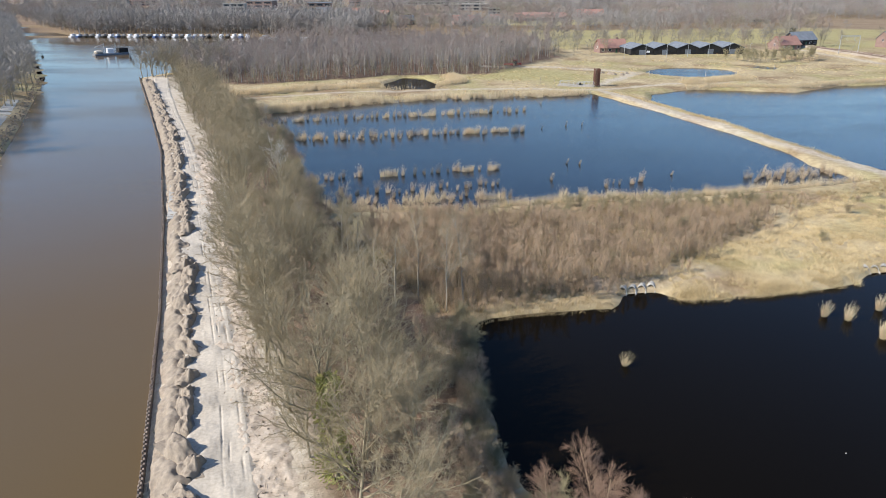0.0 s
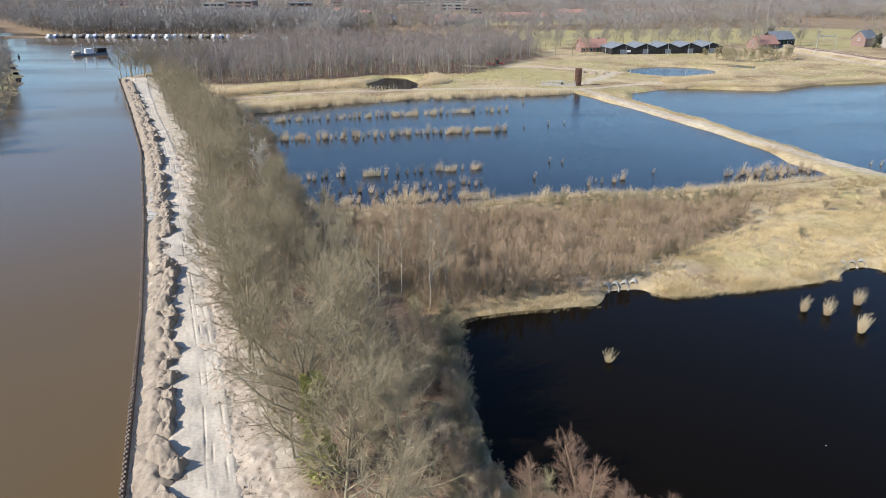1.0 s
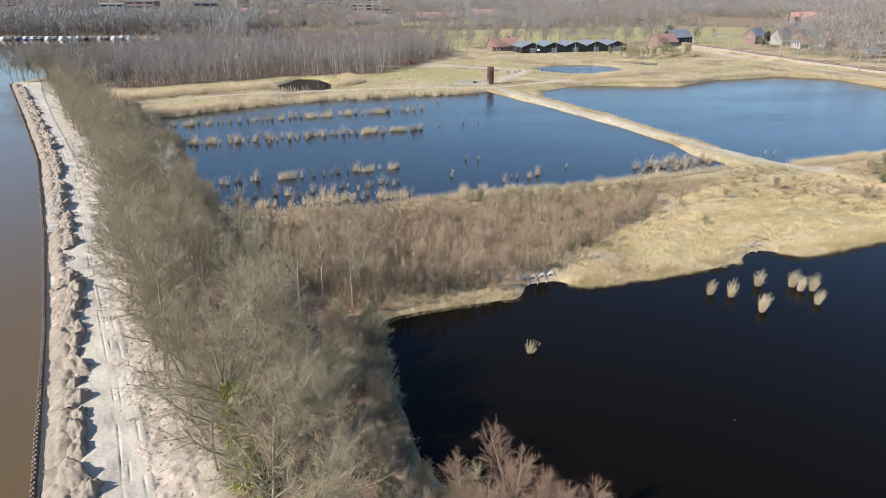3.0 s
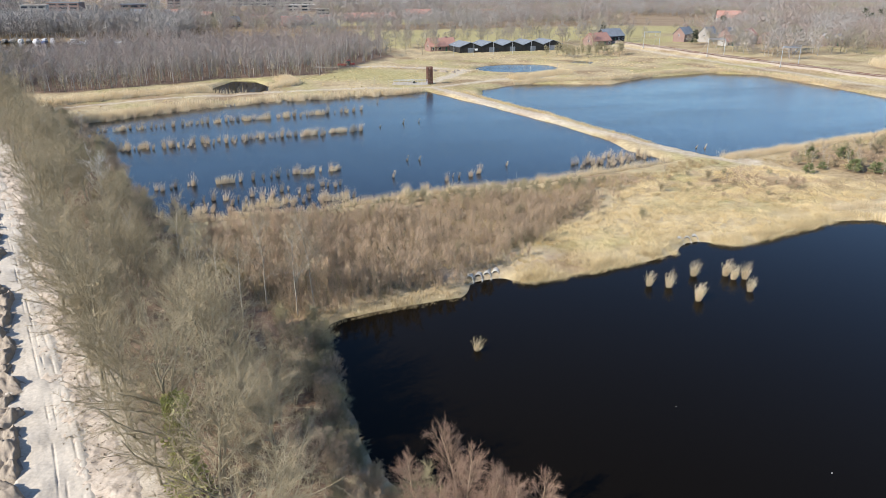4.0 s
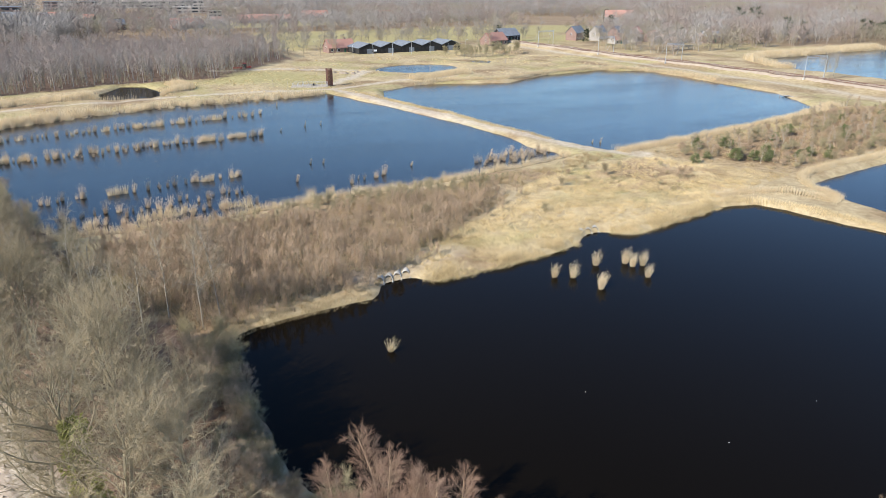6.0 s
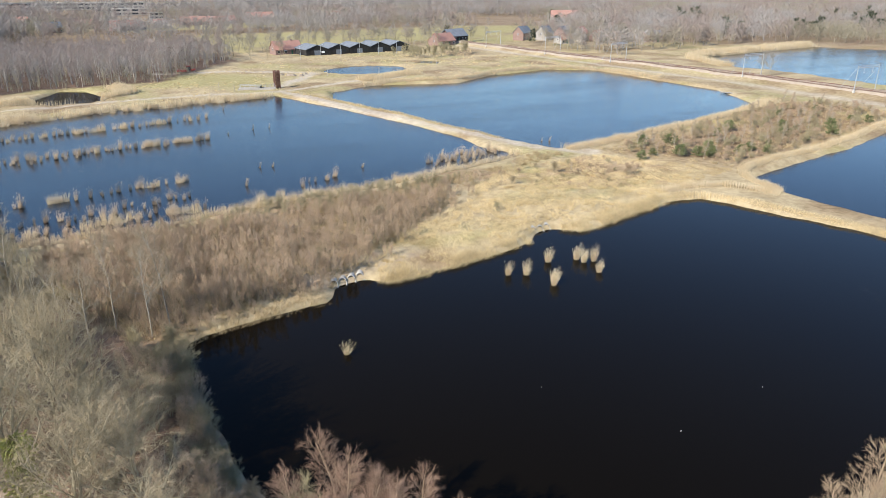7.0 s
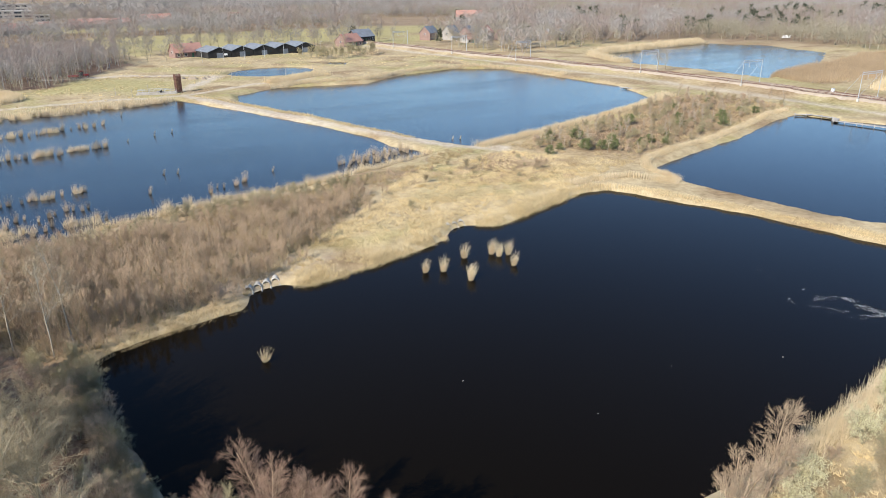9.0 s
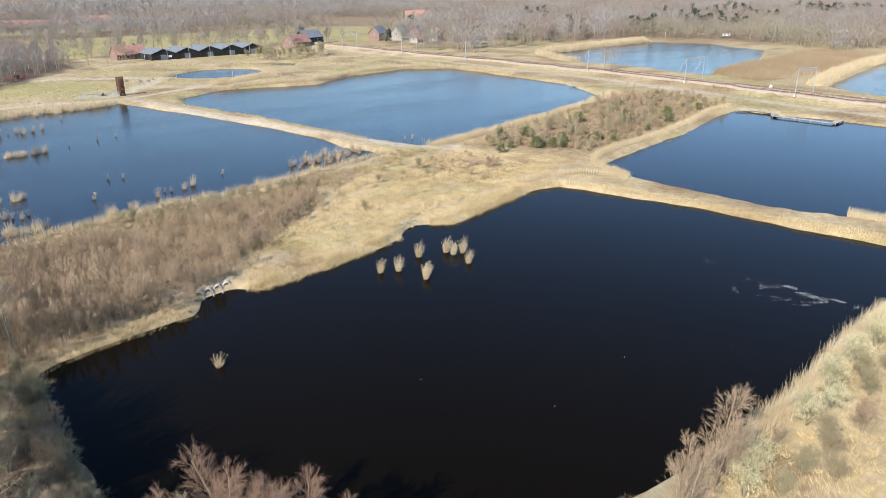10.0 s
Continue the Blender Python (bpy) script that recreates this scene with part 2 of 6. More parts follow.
def edge_distance(poly, x, y, closed=True):
    """Distance to a polygon's edge, negative inside (or to an unclosed line)."""
    q = np.array(poly, float)
    best, inside = np.full(np.shape(x), 1e18), np.zeros(np.shape(x), bool)
    for k in range(len(q) if closed else len(q) - 1):
        (ax, ay), (bx, by) = q[k], q[(k + 1) % len(q)]
        ex, ey = bx - ax, by - ay
        t = np.clip(((x - ax) * ex + (y - ay) * ey) / (ex * ex + ey * ey + 1e-9), 0, 1)
        best = np.minimum(best, (x - ax - t * ex) ** 2 + (y - ay - t * ey) ** 2)
        if closed and ay != by:
            inside ^= ((ay > y) != (by > y)) & (x < ex * (y - ay) / (by - ay) + ax)
    best = np.sqrt(best)
    return np.where(inside, -best, best) if closed else best


def along(line, step, offset=0.0):
    """Points every step metres along a line, moved sideways (to its right), with the heading."""
    q = np.array(line, float)
    out, left = [], 0.0
    for a, b in zip(q[:-1], q[1:]):
        n = np.linalg.norm(b - a)
        d = (b - a) / n
        s = left
        while s < n:
            out.append((*(a + d * s + np.array([d[1], -d[0]]) * offset), math.atan2(d[1], d[0])))
            s += step
        left = s - n
    return out


def smoothed(line, rounds=2):
    """Corner-cut line."""
    q = np.array(line, float)
    for _ in range(rounds):
        a, b = q[:-1], q[1:]
        m = np.empty((2 * len(a), 2))
        m[0::2], m[1::2] = a * 0.75 + b * 0.25, a * 0.25 + b * 0.75
        q = np.concatenate([q[:1], m, q[-1:]])
    return q


# ---- plan ----
BANK = [(9, -60), (-9, 0), (-22.6, 41.7), (-26, 52), (-32.7, 72), (-44.3, 104), (-64, 155), (-91, 216), (-118, 276), (-122, 285)]
LEFT_BANK = [(-360, 617), (-183, 323), (-160, 285), (-151, 266), (-117, 193), (-96, 147), (-76, 105), (-62, 60), (-45, 0), (-30, -60)]
CANAL_LINE = BANK + [(-119, 293), (-108, 330), (-95, 420), (-98, 505), (-131, 517), (-196, 516), (-264, 519), (-386, 659), (-430, 730)] + LEFT_BANK
POND_A = [(2, 69.3), (5.6, 71.3), (11.6, 72.7), (20.2, 74.3), (22, 78), (26.5, 78.7), (29, 76.2), (35, 77), (45.3, 79.1), (52.2, 80.8), (56.4, 85.2),
          (59.4, 85.4), (63.7, 82.2), (72.8, 84.6), (85, 88), (92.9, 87.8), (97.5, 76), (102.2, 62), (104.5, 48.7), (108, 36.4), (109, 27), (95, 27),
          (83, 27.3), (76, 26.8), (63.9, 25), (52, 23.9), (42, 23.1), (29, 24.4), (17, 29), (9, 36), (5.2, 45), (3.9, 53.7), (3.5, 61.7)]
POND_B = [(-55, 203), (-16, 231), (22, 238), (52, 243), (64.5, 206), (74, 172), (78, 153), (77, 143), (80, 135), (81, 130), (69, 126), (56, 121), (44, 119.5), (24.5, 116.7), (4.4, 112),
          (-17.3, 109.6), (-25.6, 127), (-35, 161)]
POND_C = [(72, 243), (90, 253), (124, 246), (147, 262), (181, 270), (198, 257), (199, 221), (199, 187), (187, 160), (180, 153), (158, 146), (144, 141.7),
          (124, 136), (101, 131), (94.4, 130), (90.7, 135), (84, 157), (77, 194), (68, 227)]
POND_D = [(111.4, 93.4), (122, 96.4), (141, 100.3), (154.7, 102.8), (182.6, 112), (197, 114), (198, 102), (203, 87), (204, 70), (206, 40), (208, 0),
          (125, 0), (121, 25), (118, 40.5), (113.5, 53.5), (110.4, 68.7), (109, 81.6)]
POND_E = [(278, 281), (395, 300), (411, 268), (393, 219), (338, 190), (264, 168), (268, 201), (262, 246)]
POND_F = [(258, 100), (268, 123), (381, 149), (480, 150), (480, 60), (262, 60)]
POOL = [(104 + 20 * math.cos(a) + 2, 304 + 17 * math.sin(a) + 0.16 * 20 * math.cos(a)) for a in np.linspace(0, 6.28, 16, endpoint=False)]
DARK_POOL = [(-23, 253), (-3, 253), (-1, 262), (-8, 284), (-16, 286), (-22, 270)]
FAR_POOL = [(136, 318), (145, 311), (152, 322), (147, 330)]
PONDS = [POND_A, POND_B, POND_C, POND_D, POND_E, POND_F, POOL, DARK_POOL, FAR_POOL]
TRACK = [(21, -60), (0, 0), (-16.4, 41), (-19.4, 50.6), (-24, 63), (-30.5, 80), (-42, 112), (-59, 155), (-82, 207), (-103, 258), (-112, 282)]   # middle of the sand track
VERGE = [(27, -60), (6, 0), (-10.5, 42), (-14.5, 50), (-19.5, 61), (-26, 78), (-37.5, 112), (-53, 152), (-75, 203), (-97, 255), (-108, 280)]   # where the wood begins
DIKE = [(56, 249), (64, 215), (72, 188), (78.5, 165), (84, 148), (88, 132), (96, 124)]
NORTH_PATH = [(-70, 226), (-40, 240), (-10, 247), (24, 250), (56, 249), (84, 262), (110, 268)]
RAIL = [(206, 430), (216, 310), (226, 250), (231, 190), (231, 137), (230, 90), (229, 0), (228, -80)]
RAIL_ROAD = [(196, 430), (206, 310), (213, 240), (217, 180), (216, 130), (215, 80), (214, 0)]


CULVERT_BANKS = [[(21.6, 80.1), (26.8, 81.5)], [(54.8, 87.6), (59.6, 87.7)]]


def ground_height(x, y):
    x, y = np.asarray(x, float), np.asarray(y, float)
    wob = (vnoise(x, y, 3.1, 1) - 0.5) * 1.5 + (vnoise(x, y, 9.0, 2) - 0.5) * 1.6
    near = np.full(x.shape, 1e9)
    for q in PONDS:
        near = np.minimum(near, edge_distance(q, x, y))
    canal = edge_distance(CANAL_LINE, x, y)
    d = np.minimum(near + wob * 0.5, canal - 0.25)
    land = 0.75 + (vnoise(x, y, 14, 3) - 0.5) * 0.5 + (vnoise(x, y, 2.7, 4) - 0.5) * 0.34 + (vnoise(x, y, 1.5, 5) - 0.5) * 0.2
    land = land * np.clip(d / 2.2, 0, 1) ** 0.7
    wet = -np.clip(-d * 0.55, 0, 1.6)
    h = np.where(d > 0, land, wet)
    for line in CULVERT_BANKS:
        h = np.maximum(h, 0.85 * np.clip(1.7 - edge_distance(line, x, y, False), -9, 1))
    rail = edge_distance(RAIL, x, y, False)
    return np.where(d > 0.5, h + 1.4 * np.clip(1.6 - rail / 5, 0, 1), h)

# ---- ground, water, track ----
def steps(stops):
    """Grid lines: (start, spacing) pairs, growing outwards."""
    out = []
    for (a, s), (b, _) in zip(stops[:-1], stops[1:]):
        out.extend(np.arange(a, b, s))
    return np.array(out + [stops[-1][0]])


BELT = VERGE + [(-100, 262), (-88, 240), (-60, 215), (-45, 190), (-36, 163), (-26.5, 128), (-18.5, 108), (-7, 84), (1, 70), (3, 60), (4, 48), (8, 35), (16, 27), (18, 0), (34, -60)]
THICKET = [(-13, 98), (-2, 73), (12, 75), (20, 77), (26, 81), (33, 88), (42, 96), (52, 105), (48, 110), (36, 108), (20, 104), (2, 101)]
WOOD_A = [(-112, 300), (-96, 262), (-66, 262), (-22, 288), (5, 292), (20, 296), (38, 330), (58, 362), (60, 400), (0, 420), (-88, 420)]
FIELDS = [[(60, 430), (240, 440), (380, 560), (300, 600), (60, 560)], [(20, 640), (150, 660), (180, 760), (20, 740)], [(200, 400), (300, 420), (290, 470), (200, 440)],
          [(-60, 290), (60, 262), (60, 300), (30, 318), (10, 292)]]

gx = steps([(-2600, 160), (-600, 60), (-240, 12), (-132, 3), (-66, 1.3), (-30, 0.7), (8, 1.0), (112, 1.6), (212, 3), (284, 12), (560, 60), (2600, 60)])
gy = steps([(-600, 60), (-60, 12), (0, 2), (18, 0.9), (60, 1.0), (140, 1.6), (340, 12), (760, 60), (3000, 60)])
X, Y = np.meshgrid(gx, gy)
Z = ground_height(X, Y)
nx, ny = len(gx), len(gy)
idx = np.arange(nx * ny).reshape(ny, nx)
quads = np.stack([idx[:-1, :-1], idx[:-1, 1:], idx[1:, 1:], idx[1:, :-1]], -1).reshape(-1, 4)


def soft(d, w):
    return np.clip(0.5 - d / (2 * w), 0, 1)


wobble = (vnoise(X, Y, 6, 7) - 0.5) * 5 + (vnoise(X, Y, 2.2, 8) - 0.5) * 2
sandy = np.maximum(soft(edge_distance(smoothed(TRACK), X, Y, False) - 7 + wobble * 0.4, 1.2), soft(edge_distance(DIKE, X, Y, False) - 2.4 + wobble * 0.2, 0.6) * 0.75)
sandy = np.maximum(sandy, soft(edge_distance(NORTH_PATH, X, Y, False) - 1.4, 0.8) * 0.8)
sandy = np.maximum(sandy, soft(edge_distance(RAIL_ROAD, X, Y, False) - 2.0, 1) * 0.7)
sandy = np.maximum(sandy, soft(edge_distance([(20, 320), (50, 318), (80, 296), (58, 262)], X, Y, False) - 2.2 + wobble * 0.5, 1.5) * 0.85)
sandy = np.maximum(sandy, soft(edge_distance([(21, 80.5), (27, 82), (34, 84)], X, Y, False) - 2.5 + wobble * 0.4, 1.0) * 0.35)
litter = np.maximum.reduce([soft(edge_distance(q, X, Y) + wobble, 2.0) for q in (BELT, WOOD_A)] + [soft(edge_distance(THICKET, X, Y) + wobble, 3.0) * 0.4])
far = np.clip((np.hypot(X - 60, Y) - 420) / 60, 0, 1)
litter = np.maximum(litter, 0.65 * far * (1 - np.maximum.reduce([soft(edge_distance(q, X, Y) + wobble * 3, 8) for q in FIELDS])))
litter = np.maximum(litter, soft(X + 0.55 * Y + 30 + wobble, 4) * soft(-edge_distance(CANAL_LINE, X, Y) + 6, 2))
green = np.maximum.reduce([soft(edge_distance(q, X, Y) + wobble * 2, 6) for q in FIELDS]) * 0.8
green = np.maximum(green, np.clip(vnoise(X, Y, 13, 11) * 2.2 - 1.0, 0, 0.75) * np.clip(vnoise(X, Y, 3, 12) * 1.6, 0, 1))
heath = np.clip(vnoise(X, Y, 9, 13) * 2.6 - 1.3, 0, 1) * 0.8
heath = np.maximum(heath, soft(edge_distance([(66, 116), (88, 118), (100, 104), (92, 95), (72, 104)], X, Y) + wobble, 4) * 0.75)
heath = np.maximum(heath, soft(edge_distance([(100, 122), (112, 100), (145, 106), (180, 118), (205, 130), (205, 150), (180, 147), (144, 136)], X, Y) + wobble, 4) * 0.9)


def ground_material():
    m, ns, ls, b = nodes_of("ground_cover", 0.95, 0.2)
    at = ns.new("ShaderNodeAttribute")
    at.attribute_name = "zone"
    sep = ns.new("ShaderNodeSeparateColor")
    ls.new(at.outputs["Color"], sep.inputs[0])
    broad, mid, fine = noise_node(ns, ls, 0.12, 4), noise_node(ns, ls, 0.9, 5), noise_node(ns, ls, 5.0, 4)
    dry = mixed(ns, ls, 0.5, ramp(ns, ls, broad, ((0.35, (0.35, 0.27, 0.145)), (0.65, (0.53, 0.43, 0.255)))), ramp(ns, ls, mid, ((0.3, (0.26, 0.19, 0.10)), (0.7, (0.60, 0.49, 0.30)))))
    moss = ramp(ns, ls, mid, ((0.3, (0.27, 0.235, 0.09)), (0.7, (0.44, 0.395, 0.18))))
    leaf = ramp(ns, ls, mid, ((0.3, (0.13, 0.085, 0.055)), (0.7, (0.27, 0.18, 0.125))))
    sand = ramp(ns, ls, mid, ((0.3, (0.42, 0.35, 0.26)), (0.7, (0.60, 0.53, 0.42))))
    brown = ramp(ns, ls, mid, ((0.3, (0.17, 0.11, 0.055)), (0.7, (0.32, 0.22, 0.125))))
    c = mixed(ns, ls, at.outputs["Alpha"], dry, brown)
    for sock, col in (("Green", moss), ("Blue", leaf), ("Red", sand)):
        c = mixed(ns, ls, sep.outputs[sock], c, col)
    c = mixed(ns, ls, 0.5, c, ramp(ns, ls, fine, ((0.3, (0.6, 0.6, 0.6)), (0.7, (1.0, 1.0, 1.0)))), "MULTIPLY")
    ls.new(c, b.inputs["Base Color"])
    bumped(ns, ls, b, fine, 0.7, 0.12)
    return m


me = mesh_np("ground", np.stack([X, Y, Z], -1).reshape(-1, 3), quads, ground_material(), True)
zone = me.attributes.new("zone", "FLOAT_COLOR", "POINT")
zone.data.foreach_set("color", np.stack([sandy, green, litter, heath], -1).astype(np.float32).ravel())
tagged(new("ground", me), "flat peaty ground with dry grass, sand and leaf litter", "ground", kind="structure")


def sheet(name, line, material, label, grow=1.6):
    """A level sheet of water a little wider than its shore line."""
    q = np.array(line, float)
    area = np.sum(q[:, 0] * np.roll(q[:, 1], -1) - np.roll(q[:, 0], -1) * q[:, 1])
    t = np.roll(q, -1, 0) - np.roll(q, 1, 0)
    t /= np.linalg.norm(t, axis=1, keepdims=True)
    q = q + np.stack([t[:, 1], -t[:, 0]], 1) * grow * np.sign(area)
    bm = bmesh.new()
    bm.faces.new([bm.verts.new((a, b, 0)) for a, b in q])
    bmesh.ops.triangulate(bm, faces=bm.faces[:])
    bmesh.ops.recalc_face_normals(bm, faces=bm.faces[:])
    if bm.faces[0].normal.z < 0:
        bmesh.ops.reverse_faces(bm, faces=bm.faces[:])
    me = bpy.data.meshes.new(name)
    bm.to_mesh(me)
    bm.free()
    me.materials.append(material)
    return tagged(new(name, me), label, "water", kind="structure")


for q in PONDS:
    sheet("water", q, POND if q is POND_A or q is DARK_POOL else DEEP if q is POND_D else RUFFLED, "dark still pond water reflecting the blue sky")
sheet("water", CANAL_LINE, CANAL, "murky brown canal water with faint ripples", 0.0)


def ribbon(name, line, width, length_step, cross, height, material, label):
    """A strip of ground along a line, with its relief height(side, run)."""
    q = np.array(along(line, length_step))
    side = np.linspace(-width / 2, width / 2, cross)
    run = np.arange(len(q)) * length_step
    px = q[:, 0:1] + np.sin(q[:, 2:3]) * side
    py = q[:, 1:2] - np.cos(q[:, 2:3]) * side
    pz = ground_height(px, py) + height(side[None, :], run[:, None])
    k = np.arange(px.size).reshape(px.shape)
    f = np.stack([k[:-1, :-1], k[:-1, 1:], k[1:, 1:], k[1:, :-1]], -1).reshape(-1, 4)
    return tagged(new(name, mesh_np(name, np.stack([px, py, pz], -1).reshape(-1, 3), f, material, True)), label, "track", kind="structure")


def rut_relief(s, r):
    base = 0.16 * np.clip((2.75 - np.abs(s)) / 0.5, -0.6, 1) + (vnoise(s, r, 0.3, 21) - 0.5) * 0.05 + (vnoise(s, r, 1.1, 24) - 0.5) * 0.06
    for at, w in ((0.35, 0.07), (0.8, 0.07), (1.6, 0.09)):
        base = base - 0.055 * np.exp(-((s - at - 0.25 * np.sin(r * 0.05 + at)) / w) ** 2) * np.clip(vnoise(r, s * 0 + at * 9, 2.0, 22) * 4 - 1.6, 0, 1.6)
    lip = np.exp(-((s + 2.2) / 0.4) ** 2) * 0.12 * vnoise(s, r, 1.2, 23)
    return base + lip


ribbon("road", smoothed(TRACK), 6.4, 0.35, 90, rut_relief, SAND, "pale sand work track with wheel ruts along the canal")


def rough_relief(s, r):
    return 0.10 * np.clip((2.0 - np.abs(s)) / 0.5, -1, 1) + (vnoise(s, r, 0.36, 31) - 0.5) * 0.14 + (vnoise(s, r, 0.8, 33) - 0.5) * 0.14 + (vnoise(s, r, 2.0, 32) - 0.5) * 0.2


verge_mid = [(a * 0.45 + b * 0.55 + 0.6, c * 0.45 + d * 0.55) for (a, c), (b, d) in zip(TRACK[1:8], VERGE[1:8])]
ribbon("trim", smoothed(verge_mid), 4.6, 0.2, 36, rough_relief, surface("churned_sand", (0.38, 0.30, 0.22), (0.58, 0.50, 0.40), 0.9, 6, bump=0.9), "churned sandy verge between the track and the wood")


def berm_relief(s, r):
    return 0.5 * np.exp(-((s + 0.2) / 1.0) ** 2) - 0.25 * (np.abs(s) > 1.6) + (vnoise(s, r, 0.42, 43) - 0.5) * 0.28 + (vnoise(s, r, 0.9, 41) - 0.5) * 0.45 + (vnoise(s, r, 2.5, 42) - 0.5) * 0.5


BERM = [(a + 2.3, b) for a, b in BANK[:-1]]
ribbon("trim", smoothed(BERM), 3.6, 0.22, 30, berm_relief, SPOIL, "low bank of dug soil along the canal")


def spoil_mound(seed):
    """A tipped heap with a worn lit flank and a steep broken face."""
    rng = np.random.default_rng(seed)
    n = 26
    u = np.linspace(-1, 1, n)
    a, b = np.meshgrid(u, u)
    wa = a + (vnoise(a, b, 0.6, seed) - 0.5) * 0.5
    wb = b + (vnoise(a, b, 0.6, seed + 7) - 0.5) * 0.5
    r = np.hypot(np.where(wa > 0.2, (wa - 0.2) * 1.9, (wa - 0.2) * 0.95), wb * 1.12)
    z = np.clip(1 - r ** 1.7, 0, 1) ** 0.75 * (0.55 + 0.6 * vnoise(a, b, 0.45, seed + 9))
    z += (vnoise(a, b, 0.14, seed + 3) - 0.5) * 0.22 * np.clip(z * 3, 0, 1) - 0.06
    k = np.arange(n * n).reshape(n, n)
    f = np.stack([k[:-1, :-1], k[:-1, 1:], k[1:, 1:], k[1:, :-1]], -1).reshape(-1, 4)
    return mesh_np("spoil_mound", np.stack([a * 1.5 + (vnoise(a, b, 0.5, seed + 5) - 0.5) * 0.5, b * (1.7 + rng.random() * 0.8), z * 1.25 - 0.1], -1).reshape(-1, 3), f, SPOIL, True)


mounds = [spoil_mound(s) for s in range(5)]
rng = np.random.default_rng(4)
for i, (x, y, a) in enumerate(along([(-8.2, 10), (-19.3, 41.7), (-22.8, 52), (-29.6, 72), (-41.2, 104), (-60.6, 155), (-87.3, 216), (-110, 266)], 2.9)):
    if 88 < y < 97:
        continue
    ob = tagged(new("spoil_mound", mounds[i % 5]), "tipped heap of sandy dug soil on the canal bank", "soil heap", "spoil heaps along the canal")
    s = 0.5 + rng.random() * 0.65
    ob.matrix_basis = pose(x + rng.random() * 0.7 - 0.4, y + rng.random() * 1.2, ground_height(x, y) + 0.3, 0, 0, math.degrees(a) - 90 + rng.random() * 60 - 30) @ Matrix.Diagonal((s * 0.85, s * (0.8 + rng.random() * 0.6), s, 1))


# ---- bare trees ----
def unit(v):
    return v / (np.linalg.norm(v) + 1e-9)


def grow(rng, p, d, length, r, segs, out, up=0.15, wild=0.2, tip=0.35):
    """One bending limb; returns its points and headings."""
    pts = [(p, d, r)]
    for i in range(segs):
        d = unit(d + rng.normal(0, wild, 3) + np.array([0, 0, up]))
        q = p + d * length / segs
        r1 = r * (1 - (1 - tip) / segs * 1.15)
        out.append((p, q, r, r1))
        p, r = q, r1
        pts.append((p, d, r))
    return pts


def at(pts, f):
    k = min(int(f * (len(pts) - 1)), len(pts) - 2)
    t = f * (len(pts) - 1) - k
    return pts[k][0] * (1 - t) + pts[k + 1][0] * t, pts[k][1], pts[k][2]


def sideways(rng, d, angle):
    v = rng.normal(0, 1, 3)
    v = unit(v - d * np.dot(v, d))
    return unit(d * math.cos(angle) + v * math.sin(angle))


def bare_tree(seed, h=13, stems=1, spread=0.42, limbs=13, subs=7, twigs=7, fine=3, low=0.28, open_angle=0.85, trunk_r=0.16, twig_r=0.016, lean=0.1, fan=1.0, limb_k=0.55, up=0.1, wild=0.16, reach=0.055, splay=0.25, foot=0.02, sub_r=0.0):
    """Arrays for trunk with limbs, and for the crown of twigs; limbs bend up, twigs run on in their line."""
    rng = np.random.default_rng(seed)
    wood, tp, td, tl, tr = [], [], [], [], []
    for s in range(stems):
        a = rng.random() * 6.28
        tilt = lean * (0.4 + rng.random()) + (splay * rng.random() if stems > 1 else 0)
        d = unit(np.array([math.cos(a) * tilt, math.sin(a) * tilt, 1]))
        hs = h * (0.72 + 0.28 * rng.random()) if stems > 1 else h
        trunk = grow(rng, np.array([math.cos(a), math.sin(a), 0]) * (foot * h * (0.4 + rng.random()) if stems > 1 else 0), d, hs * 0.84, trunk_r / math.sqrt(stems), 7, wood, 0.06, 0.06, 0.15)
        count = max(4, limbs // stems)
        for i in range(count):
            f = low + (0.97 - low) * (i + rng.random()) / count
            p, d, r = at(trunk, f)
            ld = sideways(rng, d, open_angle * (1.2 - 0.55 * f) * (0.8 + 0.4 * rng.random()))
            limb = grow(rng, p, ld, hs * spread * (1.18 - 0.72 * f) * (0.75 + 0.5 * rng.random()), max(r * limb_k, 0.005 * limb_k * h), 4, wood, up, wild, 0.3)
            for j in range(subs):
                g = 0.22 + 0.78 * (j + rng.random()) / subs
                p2, d2, r2 = at(limb, min(g, 0.999))
                sd = sideways(rng, d2, (0.4 + 0.65 * rng.random()) * fan)
                sub = grow(rng, p2, sd, hs * spread * 0.52 * (1.15 - 0.5 * g) * (0.6 + 0.7 * rng.random()), max(r2 * 0.45, twig_r * 1.2, sub_r), 3, wood, up * 0.6, wild * 1.3, 0.4)
                for k in range(twigs):
                    p3, d3, r3 = at(sub, min(0.15 + 0.85 * rng.random(), 0.999))
                    for m in range(fine):
                        tp.append(p3)
                        td.append(sideways(rng, d3, (0.3 + 0.85 * rng.random()) * fan) + np.array([0, 0, 0.16]))
                        tl.append(h * reach * (0.5 + rng.random()))
                        tr.append(twig_r * (0.75 + 0.5 * rng.random()))
    return tubes(wood, 4 if h > 6 else 3), spikes(tp, td, tl, tr)


def tree_kind(name, label, category, group, trunk_mat, crown_mat, arrays, extra=None, stems=""):
    """A thing with trunk and crown, far below ground until it is copied into place."""
    (tv, tf), (cv, cf) = arrays
    ob = empty(name)
    tagged(ob, label, category, group)
    tagged(part(stems or "trunk", mesh_np(stems or "trunk", tv, tf, trunk_mat, True), ob), kind="stuff" if stems else "")
    part("crown", mesh_np("crown", cv, cf, crown_mat), ob)
    if extra:
        extra(ob)
    return ob


PLACED = []


